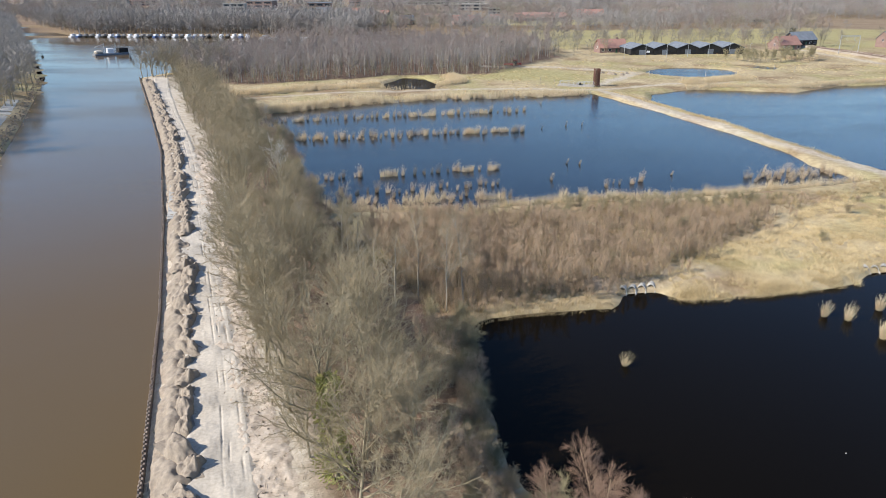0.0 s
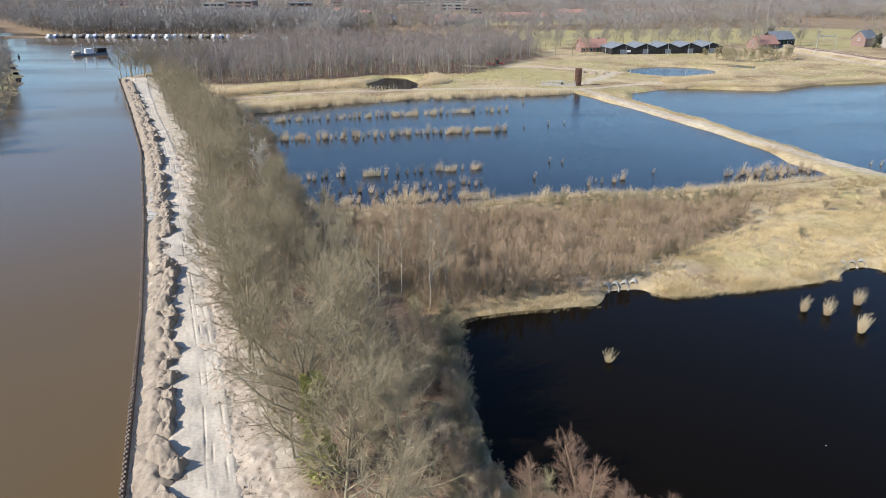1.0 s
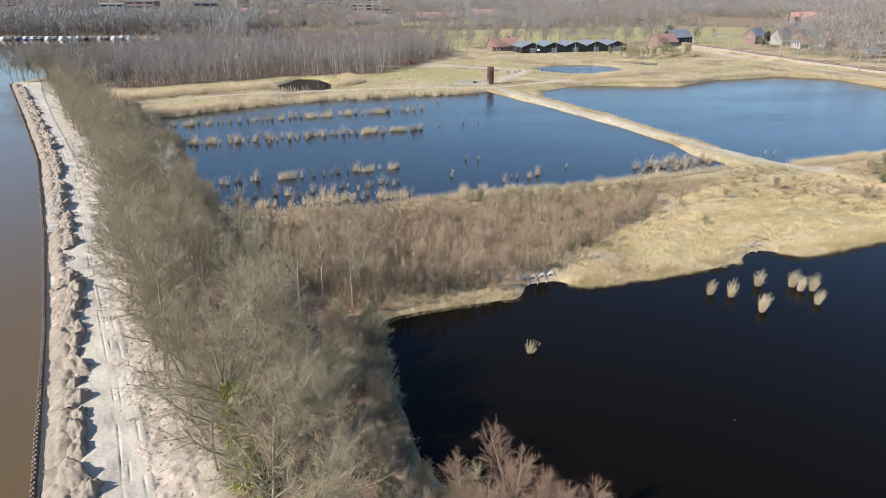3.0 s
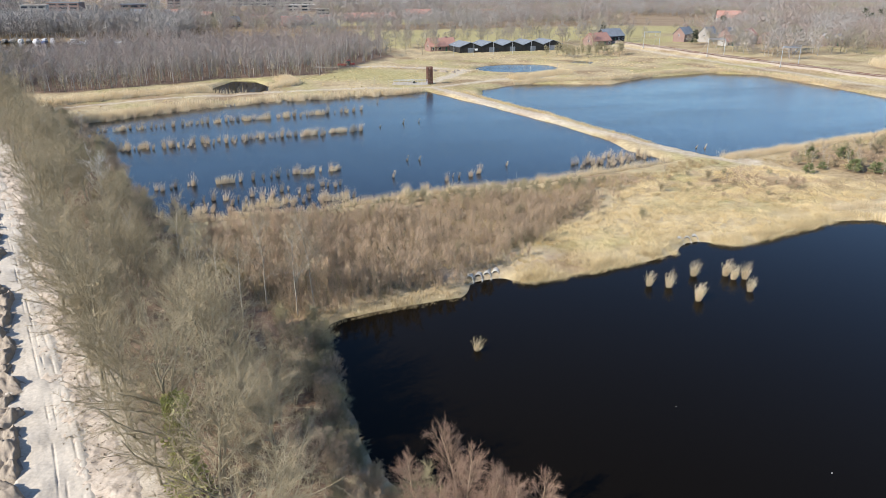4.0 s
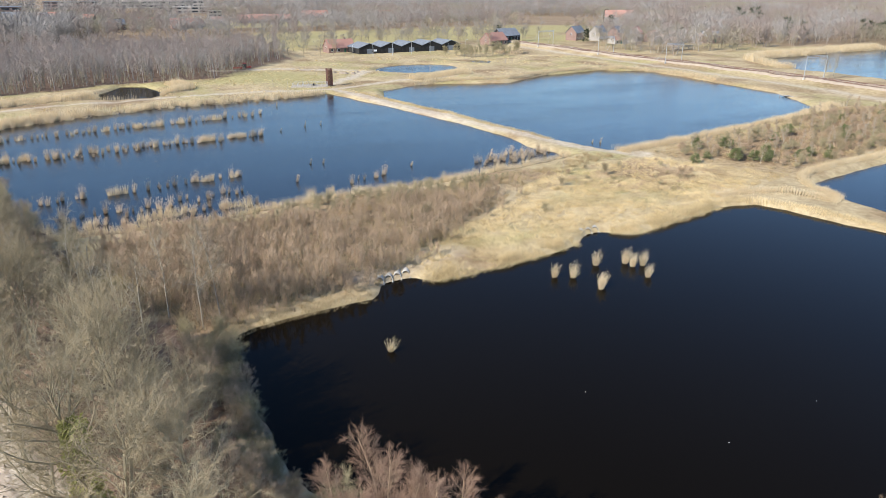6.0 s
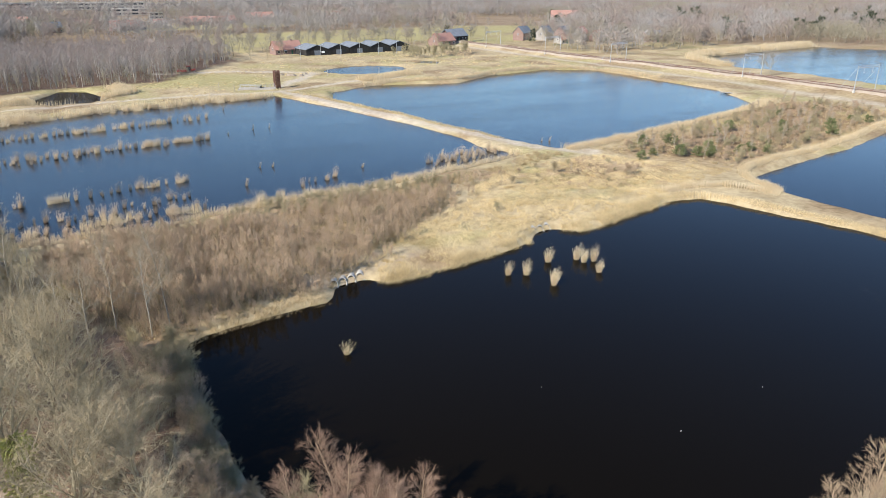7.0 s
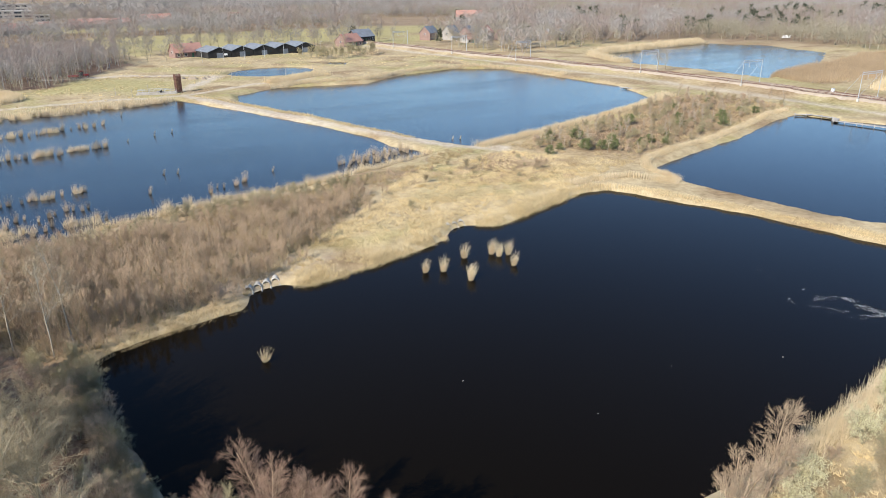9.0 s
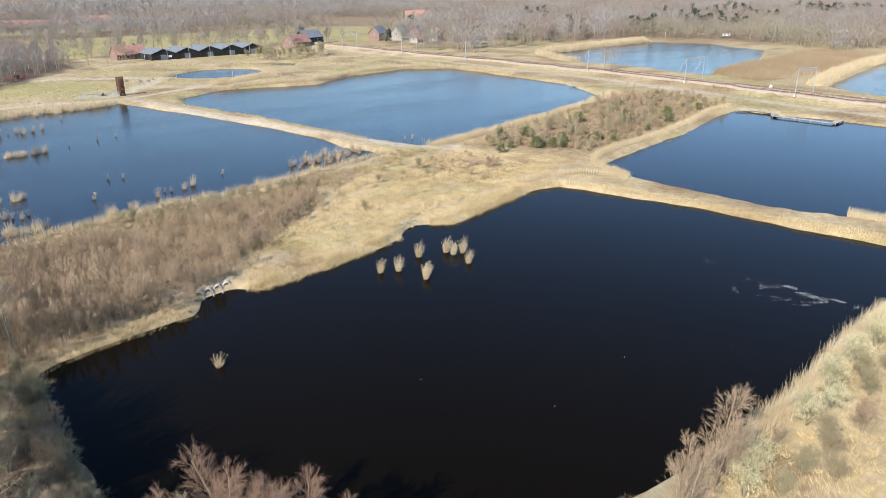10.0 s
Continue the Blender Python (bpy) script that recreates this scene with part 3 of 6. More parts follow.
def plant(kinds, spots, rng, lo=0.8, hi=1.2, sink=0.1):
    """The first use of each kind takes the model itself, later ones are copies."""
    for x, y in spots:
        k = int(rng.integers(len(kinds)))
        s = lo + (hi - lo) * rng.random()
        m = pose(x, y, float(ground_height(x, y)) - sink, 0, 0, rng.random() * 360) @ Matrix.Diagonal((s, s, s * (0.92 + 0.16 * rng.random()), 1))
        if kinds[k] not in PLACED:
            PLACED.append(kinds[k])
            kinds[k].matrix_basis = m
        else:
            base = kinds[k]
            made = copy_thing(base, Matrix.Identity(4))
            made.matrix_basis = m


def spots_in(poly, gap, rng, keep=None, margin=0.0, tries=6000):
    """Random spots in a polygon, at least gap metres apart."""
    q = np.array(poly, float)
    lo, hi = q.min(0), q.max(0)
    c = lo + rng.random((tries, 2)) * (hi - lo)
    c = c[edge_distance(poly, c[:, 0], c[:, 1]) < -margin]
    c = c[ground_height(c[:, 0], c[:, 1]) > 0.25]
    if keep is not None:
        c = c[keep(c[:, 0], c[:, 1])]
    out = np.empty((0, 2))
    for p in c:
        if not len(out) or np.min(np.sum((out - p) ** 2, 1)) > gap * gap:
            out = np.vstack([out, p])
    return out


rng = np.random.default_rng(11)
oaks = [tree_kind("tree", "bare grey-brown tree with a wide twiggy crown", "tree", "trees of the canal wood", BARK, TWIG,
                  bare_tree(100 + i, sub_r=0.019, h=12.8, limbs=20, subs=12, twigs=13, fine=2, spread=0.47, twig_r=0.0085, low=0.24, open_angle=0.95, trunk_r=0.2, fan=1.1)) for i in range(4)]
mids = [tree_kind("tree", "bare grey-brown tree in the wood belt", "tree", "trees of the canal wood", BARK, TWIG,
                  bare_tree(200 + i, h=12, limbs=14, subs=8, twigs=8, fine=2, spread=0.44, twig_r=0.014, open_angle=0.9, fan=1.1)) for i in range(4)]
belt_near = spots_in([p for p in BELT], 3.2, rng, lambda x, y: (y > 30) & (y < 92) & ((x < -1) | (y > 55)) & (np.hypot(x + 8, y - 41.5) > 3.4) & (np.hypot((x + 7) / 1.3, y - 68) > 6) & (edge_distance(VERGE, x, y, False) < 12), 1.0, 4000)
plant(oaks, belt_near, rng, 0.7, 1.05)
belt_far = spots_in([p for p in BELT], 3.2, rng, lambda x, y: (y >= 92) & (edge_distance(VERGE, x, y, False) < 9) & ((y > 119) | (x < -0.258 * y - 2)), 0.8, 9000)
plant(mids, belt_far, rng, 0.7, 1.1)
scrub = [tree_kind("scrub_bush", "dense grey-olive leafless scrub beside the wood", "shrub", "scrub along the wood", BARK, m,
                   bare_tree(250 + i, h=5.0, stems=6, limbs=36, subs=5, twigs=6, fine=2, spread=0.38, low=0.12, open_angle=0.6, trunk_r=0.11, twig_r=0.0095, reach=0.11)) for i, m in enumerate((TWIG, OLIVE_TWIG, BROWN_TWIG))]
belt_scrub = spots_in([p for p in BELT], 2.7, rng, lambda x, y: (y > 34) & (((y < 92) & (edge_distance(VERGE, x, y, False) > 10)) | ((y >= 92) & (edge_distance(VERGE, x, y, False) > 7))) & (np.hypot(x + 28.6, y - 117) > 3.5) & (np.hypot((x + 7.5) / 1.4, y - 70) > 7), 0.3, 9000)
plant(scrub, belt_scrub[:230], rng, 0.6, 1.15)

# thicket of saplings between the two ponds
saps = [tree_kind("sapling", "dense brown leafless sapling thicket beside the pond", "shrub", "saplings of the thicket", BARK, BROWN_TWIG,
                  bare_tree(300 + i, h=4.4, stems=11, limbs=55, subs=3, twigs=4, fine=2, spread=0.28, low=0.15, open_angle=0.32, trunk_r=0.06, twig_r=0.0085, lean=0.05, fan=0.6, up=0.25, reach=0.12, splay=0.08, foot=0.2), stems="brush") for i in range(4)]
thick = spots_in(THICKET, 2.0, rng, lambda x, y: (rng.random(x.shape) < np.clip(1.15 - (x - 18) / 40, 0.12, 1)), 0.5, 6000)
for p in thick[:230]:
    s = 1.25 if p[0] < 6 else 1.0 if p[0] < 20 else 0.75
    plant(saps, [p], rng, s * 0.75, s * 1.1)

edge_spots = spots_in([(24, 79), (34, 84), (58, 106), (62, 114), (48, 110), (32, 96)], 2.2, rng, None, 0.3, 300)
plant(saps, edge_spots[:45], rng, 0.35, 0.7)
plant(saps, spots_in([(1, 71), (11, 73.6), (20, 76), (20, 79), (8, 77), (-1, 74.5)], 1.5, rng, None, 0.1, 300)[:32], rng, 0.3, 0.6)

# far woods, one mass each
def wood_template(seed, n=120, r=0.1, wide=3.0, tall=10.5, stem=0.5):
    """A bare far tree: stem and limbs, and a crown of fine twig sprays in uneven billows."""
    g = np.random.default_rng(seed)
    puffs = 7
    pa, pz = g.random(puffs) * 6.28, np.linspace(0.3, 0.88, puffs) * tall
    pr = wide * 0.62 * np.sin(np.linspace(0.75, 2.6, puffs)) * (0.5 + 0.6 * g.random(puffs))
    mid = np.stack([np.cos(pa) * pr, np.sin(pa) * pr, pz], 1)
    k = g.integers(puffs, size=n)
    d = g.normal(0, 1, (n, 3)) * np.array([1, 1, 0.7]) + np.array([0, 0, 0.45])
    d /= np.linalg.norm(d, axis=1, keepdims=True)
    base = mid[k] + d * (wide * 0.5 * g.random(n) ** 0.5)[:, None]
    way = d + np.array([0, 0, 0.5]) + g.normal(0, 0.35, (n, 3))
    way /= np.linalg.norm(way, axis=1, keepdims=True)
    tip = base + way * (0.9 + 1.3 * g.random(n))[:, None] * tall / 10.5
    side = np.cross(way, g.normal(0, 1, (n, 3)))
    side *= (r * (0.7 + 0.6 * g.random(n)) / (np.linalg.norm(side, axis=1) + 1e-9))[:, None]
    v = np.stack([base - side, base + side, tip], 1).reshape(-1, 3)
    f = np.arange(n * 3).reshape(-1, 3)
    ways = mid - np.array([0, 0, 0.35 * tall])
    t, tf = spikes([(0, 0, -0.5)] + [(0, 0, 0.35 * tall)] * puffs, [(0.03, 0, 1)] + list(ways), [tall * 0.95] + list(np.linalg.norm(ways, axis=1) * 1.15), [0.17] + [0.1] * puffs)
    return (v, f), (t, tf)


def woods(name, spots, seed, label, material=FARWOOD, n=120, r=0.1, lo=0.8, hi=1.3, wide=3.0, tall=10.5, stems=PALE_STEM):
    """A wood as one mass of crowns on one mass of stems."""
    g = np.random.default_rng(seed)
    crowns, trunks = [], []
    for k in range(5):
        s = spots[k::5]
        if len(s):
            crown, trunk = wood_template(seed + k, n, r, wide * (0.85 + 0.08 * k), tall * (0.88 + 0.06 * ((k * 3) % 5)))
            place = np.column_stack([s, ground_height(s[:, 0], s[:, 1])])
            turn, size = g.random(len(s)) * 6.28, lo + (hi - lo) * g.random(len(s))
            crowns.append(scattered(*crown, place, turn, size)), trunks.append(scattered(*trunk, place, turn, size))
    ob = tagged(new(name, mesh_np(name, *joined(crowns), material)), label, "wood", kind="stuff")
    tagged(part("stems", mesh_np("stems", *joined(trunks), stems), ob), kind="stuff")
    return ob


def jittered(x0, x1, y0, y1, gap, g, keep):
    a, b = np.meshgrid(np.arange(x0, x1, gap), np.arange(y0, y1, gap))
    p = np.stack([a.ravel(), b.ravel()], 1) + (g.random((a.size, 2)) - 0.5) * gap
    return p[keep(p[:, 0], p[:, 1])]


g = np.random.default_rng(5)
sA = jittered(-115, 62, 258, 422, 3.7, g, lambda x, y: edge_distance(WOOD_A, x, y) < -1)
woods("woodland", sA[::2], 61, "dense bare birch wood behind the pond", FARWOOD_RED, 230, 0.034, 0.75, 1.15, 1.9, 11)
woods("woodland", sA[1::2], 62, "dense bare alder wood behind the pond", FARWOOD, 230, 0.034, 0.6, 1.0, 2.3, 10, BARK)
fringe = jittered(-95, 62, 250, 320, 3.2, g, lambda x, y: np.abs(edge_distance(WOOD_A, x, y) + 1) < 4)
woods("undergrowth", fringe, 63, "low leafless scrub along the foot of the wood", FARWOOD_OLIVE, 120, 0.045, 0.25, 0.5, 4.2, 9, BARK)
sL = jittered(-420, -90, 150, 620, 5.0, g, lambda x, y: (edge_distance(CANAL_LINE, x, y) > 2.5) & (x < np.interp(y, [0, 60, 105, 147, 193, 266, 285, 323, 617], [-45, -62, -76, -96, -117, -151, -160, -183, -360])) & (edge_distance(LEFT_BANK, x, y, False) < 70))
woods("woodland", sL, 64, "bare wood on the far canal bank", FARWOOD, 200, 0.05, 0.9, 1.25, 3.0, 11, BARK)
sM = jittered(-430, -55, 522, 660, 6.0, g, lambda x, y: (edge_distance(CANAL_LINE, x, y) > 9) & (x > -0.72 * y - 20) & ((y < 600) | (vnoise(x, y, 30, 56) > 0.4)))
woods("woodland", sM, 65, "dense bare wood behind the marina", FARWOOD, 190, 0.12, 0.9, 1.3, 3.8, 12, FARWOOD)


HOUSE_GAPS = [(24, 660, 16), (95, 724, 26), (160, 797, 22), (429, 614, 16), (275, 405, 26), (300, 385, 16), (192, 405, 22), (-100, 665, 10), (-217, 765, 14), (-190, 772, 20)]


def far_keep(x, y):
    ok = (edge_distance(CANAL_LINE, x, y) > 8) & (np.hypot(x, y) < 1750) & (x > -0.72 * y - 40) & (y > 0.30 * x - 60)
    ok &= (y > 545) | ((x > 330) & (y > 150)) | ((x > 250) & (y > 400)) | ((x < -60) & (y > 430) & (x > -95)) | ((x > 244) & (y > 296) & (vnoise(x, y, 14, 57) > 0.3)) | ((x > 60) & (y > 425) & (vnoise(x, y, 26, 58) > 0.62))
    for q in FIELDS:
        ok &= (edge_distance(q, x, y) > 4) | (vnoise(x, y, 24, 59) > 0.78)
    ok &= (edge_distance(POND_E, x, y) > 34) | (x > 420) & (edge_distance(POND_E, x, y) > 30)
    ok &= edge_distance(POND_F, x, y) > 30
    ok &= vnoise(x, y, 90, 51) > 0.15
    ok &= (x > 60 + 0.1 * y) | ((y < 640) & (vnoise(x, y, 31, 53) > 0.34)) | ((vnoise(x, y, 23, 52) > 0.5) & (y < 1100))
    for hx, hy, hr in HOUSE_GAPS:
        ok &= np.hypot(x - hx, (y - hy + 14) * 0.6) > hr
    return ok


sF = jittered(-900, 1500, 150, 900, 8.0, g, far_keep)
kind = vnoise(sF[:, 0], sF[:, 1], 45, 54) + 0.4 * g.random(len(sF))
for part_of, mt, lb, wide, tall in ((kind < 0.6, FARWOOD, "grey-brown bare woodland towards the horizon", 5.0, 10), ((kind >= 0.6) & (kind < 0.85), FARWOOD_RED, "reddish-brown birch woodland towards the horizon", 3.9, 11), (kind >= 0.85, FARWOOD_OLIVE, "olive-tinged bare woodland towards the horizon", 5.4, 8.5)):
    woods("woodland", sF[part_of], 67 + int(tall), lb, mt, 150, 0.115, 0.75, 1.35, wide, tall, mt)
sC = jittered(330, 960, 300, 520, 9.0, g, lambda x, y: far_keep(x, y) & (vnoise(x, y, 34, 55) > 0.80))
woods("woodland", sC, 75, "dark green conifers in the far woodland", CONIFER, 130, 0.3, 0.8, 1.3, 2.6, 12, BARK)
sG = jittered(-1200, 1700, 900, 1750, 14.0, g, far_keep)
woods("woodland", sG, 90, "hazy bare woodland near the horizon", FARWOOD, 90, 0.25, 1.0, 1.6, 6.0, 12, FARWOOD)

# ---- reeds and grass ----
def reed_clump(seed, n=75, h=2.7, flare=0.42, r=0.02, foot=0.3, uneven=1.0, material=REED):
    """A tuft of dry reed stalks, narrow at the foot and splayed above, on a dark root stool."""
    g = np.random.default_rng(seed)
    a, f = g.random(n) * 6.28, np.sqrt(g.random(n))
    base = np.stack([np.cos(a) * f * foot, np.sin(a) * f * foot, np.full(n, -0.1)], 1)
    lean = np.stack([np.cos(a) * f * flare + 0.14, np.sin(a) * f * flare, np.ones(n)], 1)
    lean += g.normal(0, 0.1, (n, 3))
    ln = h * (1 - 0.66 * uneven * g.random(n) ** 0.8) * (1.1 - 0.35 * f)
    v1, f1 = spikes(base, lean, ln, r)
    lean = lean / np.linalg.norm(lean, axis=1, keepdims=True)
    k = g.random(n) < 0.3
    v2, f2 = spikes((base + lean * ln[:, None] * 0.8)[k], lean[k] + np.array([0.3, 0.1, 0]), 0.4, r * 1.5)
    m = 40
    a = g.random(m) * 6.28
    out = foot * 0.9 * g.random(m)
    v3, f3 = spikes(np.stack([np.cos(a) * out, np.sin(a) * out, np.full(m, -0.1)], 1), np.stack([np.cos(a), np.sin(a), 0.9 + 0 * a], 1), 0.25 + 0.3 * g.random(m), 0.045)
    return mesh_np("tuft", *joined([(v1, f1), (v2, f2)]), material), mesh_np("root_stool", v3, f3, REED_BASE)


def reed_kind(seed, label, group, **kw):
    ob = tagged(empty("reed_clump"), label, "reed", group)
    stalks, stool = reed_clump(seed, **kw)
    part("tuft", stalks, ob)
    part("root_stool", stool, ob, "dark wet root stool")
    return ob


def set_in_water(kinds, spots, g, lo, hi):
    for x, y in spots:
        k = kinds[int(g.integers(len(kinds)))]
        s = lo + (hi - lo) * g.random()
        m = pose(x, y, 0, 0, 0, g.random() * 50 - 25) @ Matrix.Diagonal((s, s, s * (0.85 + 0.3 * g.random()), 1))
        if k not in PLACED:
            PLACED.append(k)
            k.matrix_basis = m
        else:
            copy_thing(k, Matrix.Identity(4)).matrix_basis = m


g = np.random.default_rng(21)
front = [reed_kind(400 + i, "golden dry reed clump standing in dark water", "reed clumps in the near pond", n=230, h=3.1, flare=0.26, r=0.013, foot=0.3, uneven=0.95) for i in range(3)]
set_in_water(front, [(44.0, 72.0), (46.2, 71.0), (51.3, 73.6), (47.6, 66.6), (48.1, 67.3), (55.4, 72.7), (55.7, 71.4), (57.2, 71.2), (55.4, 67.6)], g, 0.85, 1.0)
set_in_water([reed_kind(410, "windblown golden reed clump alone in the pond", "reed clumps in the near pond", n=150, flare=0.55, r=0.015, foot=0.3)], [(18.3, 61.0)], g, 0.72, 0.74)
row_kinds = [reed_kind(420 + i, "pale reed clump on a dark stool in the pond", "reed clumps in rows", n=52, h=2.9, flare=0.26, r=0.017, foot=0.22 + 0.1 * (i % 3), material=ROW_REED) for i in range(5)]
row_spots = []
for a, b, gap, wild in (((-39, 168), (21, 179), 0.8, 0.9), ((-37, 166), (-6, 171), 1.8, 0.6), ((-47, 191), (26, 209), 1.2, 0.8), ((-23, 131.6), (-15, 133.5), 1.1, 0.8), ((-8, 135), (12, 139.4), 1.2, 0.7),
                        ((-50, 204), (-16, 226), 1.2, 1.0), ((-16, 227), (48, 238), 1.2, 1.0),
                        ((-19, 121), (-2, 123.5), 1.2, 0.8), ((0, 125), (11, 127.5), 1.2, 0.8), ((-21, 116), (12, 119.5), 1.3, 1.3), ((61, 131.5), (79, 136), 0.35, 2.2), ((30, 127), (39, 130), 2.2, 0.8)):
    for x, y, _ in along([a, b], gap):
        if g.random() < 0.86:
            row_spots.append((x + g.normal(0, wild * 0.5), y + g.normal(0, wild)))
set_in_water(row_kinds, row_spots[:430], g, 0.5, 1.15)
lone = [(45.7, 134.9), (35.9, 128.6), (37.8, 129.8), (32.6, 128.6), (26.3, 144.2), (28.9, 143.7), (33, 186), (26, 182), (65, 137), (21.1, 131.0), (74, 198), (77, 193), (37.5, 187), (94, 141), (95.6, 140), (31, 222), (115, 243)]
set_in_water([reed_kind(430, "small lone tuft of reed in open water", "lone reed tufts", n=26, flare=0.16, r=0.03, foot=0.2, material=ROW_REED)], lone, g, 0.5, 0.95)


def reed_strip(name, line, width, per_m, h, label, r=0.03, seed=0, inward=0.0, material=REED, category="reed", lean=0.16, floor=-0.5, gaps=0.0):
    """A dense band of stalks along a shore."""
    g = np.random.default_rng(500 + seed)
    q = np.array(along(smoothed(line), 0.5, inward))
    n = int(len(q) * 0.5 * per_m)
    k = q[g.integers(len(q), size=n)]
    side, run = (g.random(n) + g.random(n) - 1) * width * 0.62, g.random(n) - 0.5
    x = k[:, 0] + np.sin(k[:, 2]) * side + run
    y = k[:, 1] - np.cos(k[:, 2]) * side + run
    tall = h * (0.55 + 0.6 * g.random(n)) * (0.72 + 0.5 * vnoise(x, y, 2.2, 3 + seed))
    z = ground_height(x, y)
    ok = (z > floor) & (vnoise(x, y, 1.9, 31 + seed) + 0.25 * vnoise(x, y, 7, 32 + seed) > gaps)
    x, y, z, tall = x[ok], y[ok], np.maximum(z[ok], -0.1), tall[ok]
    d = np.stack([0.12 + g.normal(0, lean, len(x)), g.normal(0, lean, len(x)), np.ones(len(x))], 1)
    v, f = spikes(np.stack([x, y, z - 0.05], 1), d, tall, r)
    return tagged(new(name, mesh_np(name, v, f, material)), label, category, kind="stuff")


reed_strip("reed_bed", [(-56, 205), (-34, 219), (-16, 229), (20, 236), (51, 241)], 8, 150, 2.4, "pale reed bed along the far shore of the pond", 0.05, 1, 1.5)
reed_strip("reed_bed", [(-19, 110.5), (4, 112.8), (24, 117), (44, 120), (56, 121.5), (69, 127), (81, 131)], 3.6, 150, 1.8, "ragged reed fringe along the pond", 0.02, 2, lean=0.24)
reed_strip("reed_bed", [(93, 128), (101, 130), (124, 135), (144, 141), (158, 145), (166, 148)], 4.5, 170, 1.9, "tall pale reed belt on the pond's shore", 0.026, 3)
reed_strip("reed_bed", [(168, 149), (180, 153), (190, 156)], 6, 110, 2.2, "tall pale reed belt on the pond's shore", 0.04, 4)
reed_strip("reed_bed", [(84, 89.5), (93, 89), (98, 79.5), (103, 63.5), (105.6, 49), (109.3, 36), (111, 15)], 1.4, 90, 0.7, "short golden grass along the narrow bank between two ponds", 0.02, 5, material=GRASS, lean=0.4)
reed_strip("reed_bed", [(88, 91.5), (97, 92), (103, 87.5), (105.5, 81)], 2.6, 130, 1.2, "golden reed at the head of the narrow bank", 0.022, 51)
reed_strip("reed_bed", [(115.4, 45), (117.4, 39.5)], 2.2, 170, 1.8, "clump of tall pale reed on the narrow bank", 0.022, 52)
reed_strip("reed_bed", [(118, 37.5), (120.4, 30)], 1.6, 170, 0.9, "low olive bramble on the narrow bank", 0.022, 53, material=OLIVE_TWIG, lean=0.5)
reed_strip("reed_bed", [(108, 82), (112, 95), (122, 98), (141, 102), (155, 104.5), (183, 114), (197, 116)], 2.2, 120, 1.2, "golden reed fringe on the pond's shore", 0.024, 6, -1.6)
reed_strip("reed_bed", [(262, 240), (277, 284), (330, 294), (395, 303)], 12, 90, 3.0, "broad belt of tall pale reed behind the far pond", 0.09, 7)
reed_strip("reed_bed", [(266, 166), (285, 160), (320, 160), (400, 180)], 34, 190, 3.0, "field of tall brown reed between two ponds", 0.10, 8, material=TAWNY)
reed_strip("reed_bed", [(262, 124), (320, 141), (383, 152), (470, 153)], 6, 70, 3.0, "pale reed along a far pond", 0.08, 9)
reed_strip("reed_bed", [(40, 22), (50, 22.8), (60, 23.4), (72, 25.2), (80, 26), (100, 26)], 2.4, 150, 1.9, "tall golden reed on the near pond's bank", 0.018, 10)
reed_strip("reed_bed", [(4, 70.8), (12, 73.5), (20, 75.6)], 3.0, 50, 1.0, "dull dry grass hanging over the pond's edge", 0.024, 11, 0.9, material=DULL_GRASS, lean=0.6, gaps=0.5)
reed_strip("reed_bed", [(28, 77.5), (35, 78.4), (45, 80.5), (53, 82.5)], 3.0, 110, 1.1, "long golden grass hanging over the pond's edge", 0.024, 12, 0.9, material=GRASS, lean=0.7, gaps=0.5)
reed_strip("reed_bed", [(61, 84), (64, 83.8), (73, 86), (85, 89.5)], 3.0, 110, 1.1, "long golden grass hanging over the pond's edge", 0.024, 13, 0.9, material=GRASS, lean=0.7, gaps=0.5)
reed_strip("reed_bed", [(88, 252), (100, 257), (124, 250), (147, 265), (182, 273), (200, 258), (202, 220)], 4, 60, 1.6, "low pale reed on the far shore", 0.06, 14)
reed_strip("reed_bed", [(90, 262), (104, 270), (120, 276)], 7, 110, 2.2, "stand of pale reed beside the round pool", 0.06, 15)
reed_strip("reed_bed", [(-70, 236), (-40, 252), (-22, 256), (-2, 258), (8, 268), (2, 282)], 6, 150, 2.4, "tawny reed round a small dark pool", 0.06, 16)
reed_strip("reed_bed", [(60, 248), (66, 230), (75, 200), (82, 168), (88, 146)], 2.0, 26, 0.7, "short dry grass along the dike path", 0.045, 17, material=GRASS, inward=2.8)
reed_strip("reed_bed", [(66, 228), (73, 199), (79, 168), (84, 146)], 2.0, 26, 0.7, "short dry grass along the dike path", 0.045, 18, material=GRASS, inward=-4.5)
for k, (line, width, per_m) in enumerate((([(-39, 168), (-10, 173), (20, 179)], 2.4, 70), ([(-46, 191), (-10, 200), (26, 209)], 2.2, 60), ([(-50, 207), (-16, 228), (14, 234), (46, 240)], 5.0, 120), ([(-20, 131.8), (-8, 135), (11, 139.3)], 1.2, 40),
                                          ([(-21, 115), (-6, 117), (12, 119.5), (30, 122.5)], 3.6, 80), ([(30, 119), (44, 121.5), (56, 123), (68, 129), (80, 134)], 2.8, 80))):
    reed_strip("reed_bed", line, width, per_m, 1.9, "broken row of pale reed standing in the pond", 0.022 if k > 3 else 0.035, 20 + k, lean=0.25, floor=-9, gaps=0.72 if k == 2 else 0.84)
reed_strip("reed_bed", [(3, 70.2), (11.6, 73.0), (20, 75)], 2.4, 55, 1.1, "dull dry grass hanging over the pond's edge", 0.022, 40, material=DULL_GRASS, lean=0.75, gaps=0.6)
